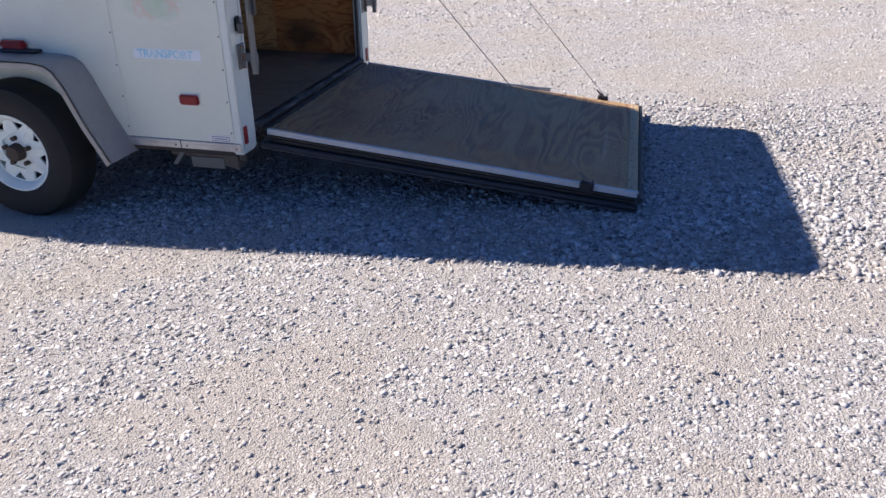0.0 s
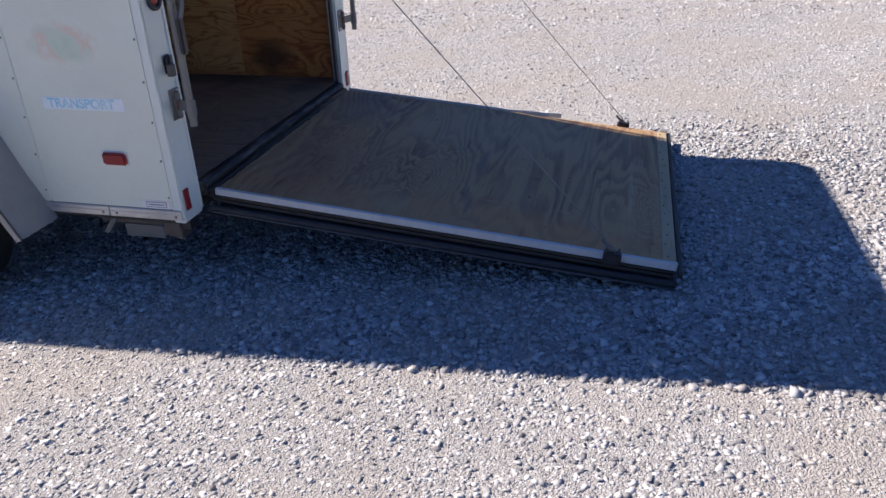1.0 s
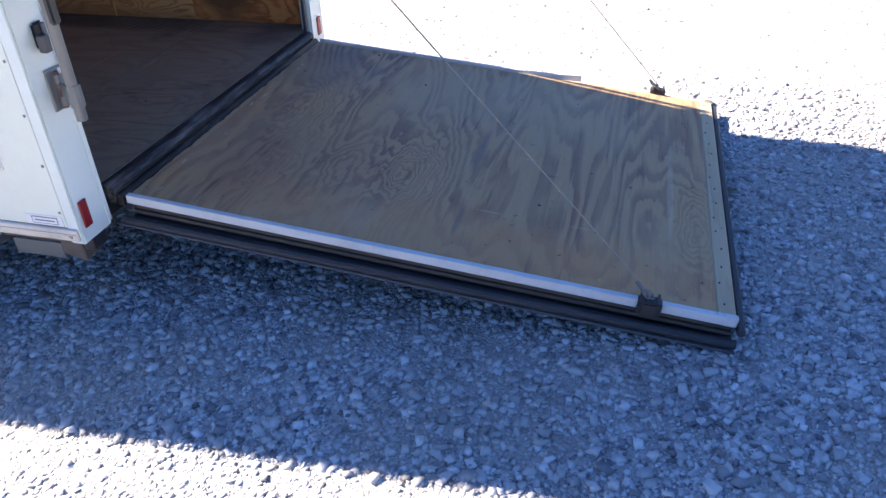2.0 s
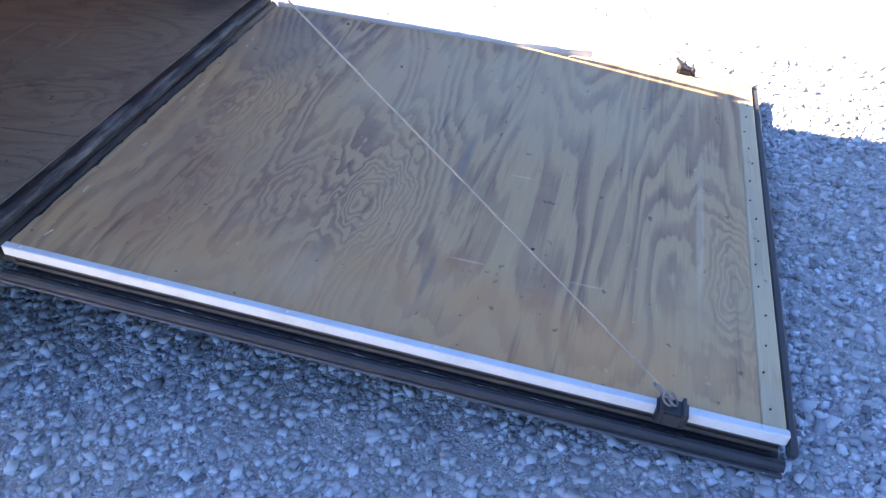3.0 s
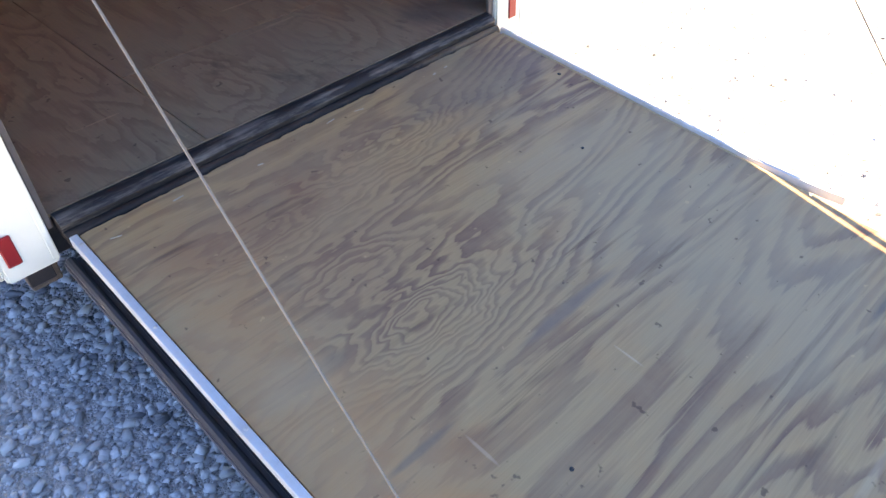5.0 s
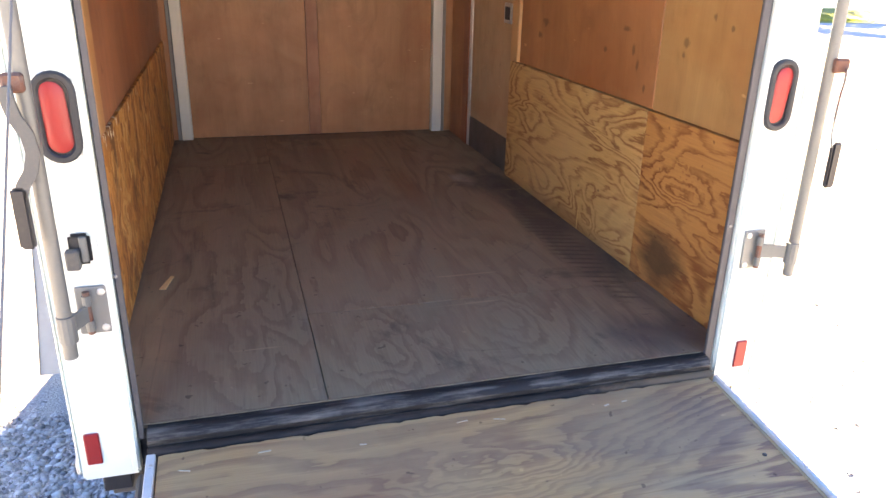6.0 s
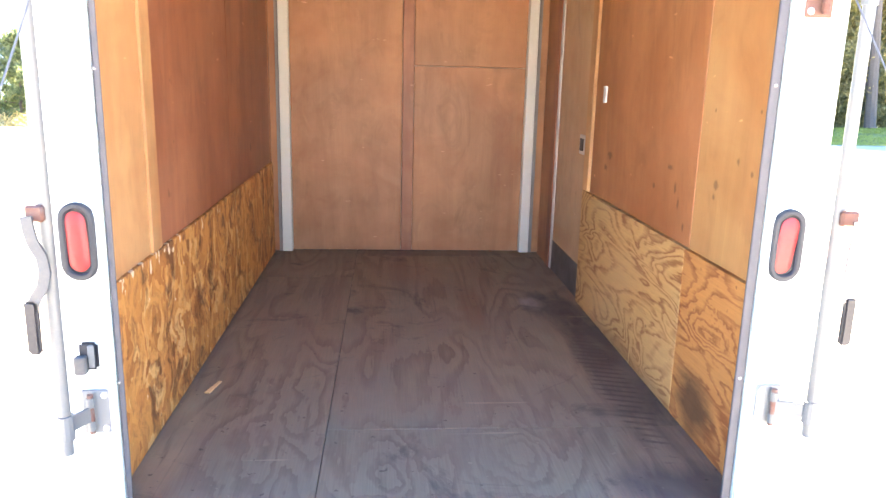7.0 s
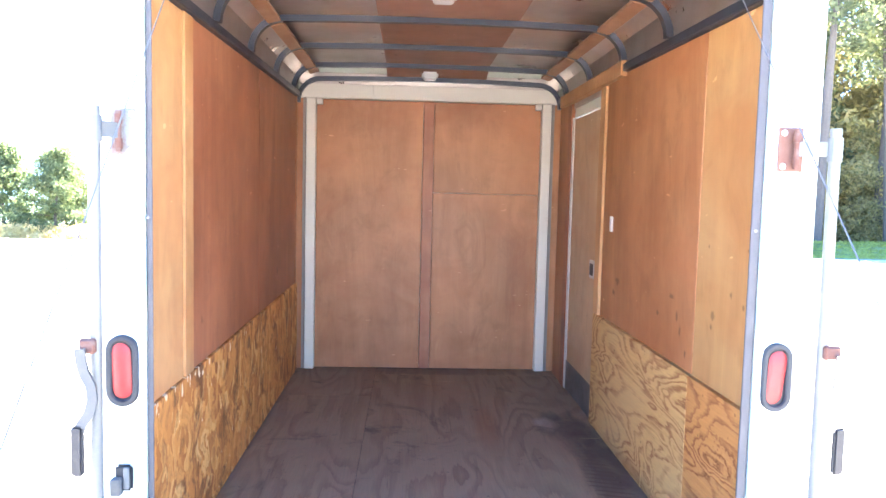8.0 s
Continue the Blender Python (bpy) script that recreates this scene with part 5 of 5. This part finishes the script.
# ---- woods beyond the yard ----
def leaf_material(name, a, b):
    k = Nodes(name)
    r = k.t.nodes.new("ShaderNodeNewGeometry").outputs["Random Per Island"]
    k.set(Base_Color=k.mix(r, a, b), Roughness=0.7, Subsurface_Weight=0.0)
    k.b.inputs["Transmission Weight"].default_value = 0.0
    tr = k.add("ShaderNodeBsdfTranslucent", Color=k.mix(r, tuple(c * 1.3 for c in a), tuple(c * 1.3 for c in b)))
    mixn = k.t.nodes.new("ShaderNodeMixShader")
    mixn.inputs[0].default_value = 0.4
    k.t.links.new(k.b.outputs[0], mixn.inputs[1])
    k.t.links.new(tr, mixn.inputs[2])
    k.t.links.new(mixn.outputs[0], k.t.nodes["Material Output"].inputs[0])
    return k.m


NEEDLES = leaf_material("pine_needles", (0.085, 0.105, 0.05), (0.18, 0.195, 0.095))
YOUNG = leaf_material("young_pine_needles", (0.07, 0.105, 0.045), (0.17, 0.20, 0.085))
LEAVES = leaf_material("autumn_leaves", (0.14, 0.14, 0.055), (0.34, 0.28, 0.11))
DRY = leaf_material("dry_grass", (0.55, 0.42, 0.16), (0.68, 0.55, 0.25))
LAWN = leaf_material("lawn_grass", (0.27, 0.29, 0.05), (0.40, 0.41, 0.10))
BARK = plain("tree_bark", (0.105, 0.09, 0.078), 0.9, 0.0, 0.5, (0.07, 0.055, 0.045), 8.0, 0.6)


def tufts(centres, spread, per, size, rng, name, material, parent=None, flat=0.6):
    """Many small leaf blades round the given centres, as one mesh."""
    verts, faces = [], []
    for c in centres:
        for _ in range(per):
            p = np.array(c) + rng.normal(0, spread, 3) * (1, 1, flat)
            d = rng.normal(0, 1, 3)
            d /= np.linalg.norm(d)
            e = np.cross(d, rng.normal(0, 1, 3))
            e /= np.linalg.norm(e) + 1e-6
            s = size * rng.uniform(0.6, 1.4)
            i = len(verts)
            verts += [p - d * s, p + e * s * 0.38, p + d * s, p - e * s * 0.38]
            faces += [(i, i + 1, i + 2, i + 3)]
    me = bpy.data.meshes.new(name)
    me.from_pydata([tuple(v) for v in verts], [], faces)
    me.materials.append(material)
    ob = new(name, me)
    if parent:
        ob.parent = parent
    return ob


def tree(name, height, bare, width, seed, leaves, label, per=26, size=0.17):
    """A tapered trunk with limbs and a gappy crown of small blades."""
    rng = np.random.default_rng(seed)
    root = tagged(new(name), label, "tree", "trees beyond the yard")
    lean = rng.normal(0, 0.02, 2)
    spine = [(lean[0] * height * t + 0.1 * math.sin(3 * t + seed), lean[1] * height * t, height * t - 0.3) for t in (0, 0.1, 0.3, 0.5, 0.7, 0.85, 1.0)]
    bm = tube(spine, [height * 0.016 * (1.15 - t) + 0.012 for t in (0, 0.1, 0.3, 0.5, 0.7, 0.85, 1.0)], 9)
    centres = []
    for i in range(34):
        t = bare + (1 - bare) * (i + rng.uniform(0, 1)) / 34
        a = i * 2.4 + rng.normal(0, 0.3)
        reach = width * (1 - ((t - bare) / (1 - bare)) ** 1.6) * rng.uniform(0.45, 1.0) + 0.25
        j = min(5, int(t * 6.2))
        base = Vector((lean[0] * height * t, lean[1] * height * t, height * t - 0.3))
        tipp = base + Vector((math.cos(a) * reach, math.sin(a) * reach, reach * rng.uniform(0.0, 0.45)))
        tube([base, base.lerp(tipp, 0.55) + Vector((0, 0, 0.06 * reach)), tipp], [0.035 * (1.1 - t) + 0.012, 0.02, 0.006], 5, bm)
        for q in (0.5, 0.75, 1.0, 1.08):
            centres.append(base.lerp(tipp, q) + Vector(rng.normal(0, 0.14, 3)))
    part("trunk", bm, BARK, root)
    tufts(centres, 0.26 + width * 0.05, per, size, rng, "crown", leaves, root)
    return root


def stand(kind, x, y, turn, scale=1.0):
    m = pose(x, y, ground_z(x, y), 0, 0, turn)
    made = copy_thing(kind, m)
    made.scale = (scale, scale, scale)
    return made


pine_a = tree("pine_tree", 21.0, 0.55, 2.6, 3, NEEDLES, "tall pine with a bare lower trunk", 30, 0.19)
pine_b = tree("pine_tree", 14.0, 0.28, 2.3, 8, NEEDLES, "tall pine at the edge of the wood", 30, 0.19)
broad = tree("broadleaf_tree", 9.0, 0.12, 2.6, 14, LEAVES, "yellowing broadleaf tree at the edge of the wood", 34, 0.16)
young = tree("young_pine", 7.9, 0.04, 3.6, 21, YOUNG, "bushy young pine by the dry grass", 120, 0.15)
spots = random.Random(4)
pine_a.matrix_basis = pose(24.1, 41, ground_z(24.1, 41), 0, 0, 20)
pine_b.matrix_basis = pose(22.0, 44, ground_z(22, 44), 0, 0, 140)
broad.matrix_basis = pose(26.2, 46, ground_z(26.2, 46), 0, 0, 70)
young.matrix_basis = pose(-33.6, 61, ground_z(-33.6, 61), 0, 0, 70)
stand(young, -28.9, 60, 200, 0.95), stand(young, -31.2, 67, 20, 0.9), stand(young, -26.0, 64, 300, 0.85), stand(young, -38.0, 63, 110, 1.05)
for i in range(14):
    x, y = 19.5 + spots.uniform(0, 16), 45 + spots.uniform(0, 15)
    stand((pine_a, pine_b, broad)[i % 3], x, y, spots.uniform(0, 360), spots.uniform(0.85, 1.15))
for x, y, k in ((28.75, 41, pine_a), (24.9, 47.5, pine_b), (26.0, 44.5, pine_a), (25.2, 50, pine_b), (28.4, 49, broad), (24.2, 47.5, pine_a), (26.8, 52, pine_b), (25.6, 49, broad), (29.5, 47, broad), (30.5, 45, pine_a), (20.3, 42.5, broad), (23.4, 46, broad), (27.2, 47, pine_b), (18.4, 45, pine_b)):
    stand(k, x, y, spots.uniform(0, 360), spots.uniform(0.8, 1.1))

for i in range(16):
    stand((broad, broad, pine_b)[i % 3], 24.5 + i * 0.95 + spots.uniform(-0.5, 0.5), 47 + (i * 5 % 9) + spots.uniform(0, 1.5), spots.uniform(0, 360), spots.uniform(1.25, 1.7) if i % 3 < 2 else 1.1)


def shrubs(name, x0, x1, y0, y1, count, top, material, label, seed, per=40, size=0.12, flat=0.6):
    rng = np.random.default_rng(seed)
    centres = []
    for _ in range(count):
        x, y = rng.uniform(x0, x1), rng.uniform(y0, y1)
        centres.append((x, y, ground_z(x, y) + rng.uniform(0.08, 1.0) * top))
    tagged(tufts(centres, 0.35, per, size, rng, name, material, None, flat), label, "undergrowth", kind="stuff")


shrubs("undergrowth", 17, 36, 41.5, 48, 760, 5.0, LEAVES, "mixed green and yellow undergrowth under the trees", 31)
shrubs("undergrowth", 17, 38, 42, 46, 520, 1.3, LEAVES, "low green and yellow undergrowth along the grass bank", 34, 34)
shrubs("dry_grass", -42, -22, 55, 60, 420, 0.9, DRY, "tall dry yellow grass before the pines", 32)
shrubs("lawn_grass", 15, 34, 33, 40.5, 600, 0.05, LAWN, "short green grass at the yard's edge", 33, 40, 0.06, 0.08)
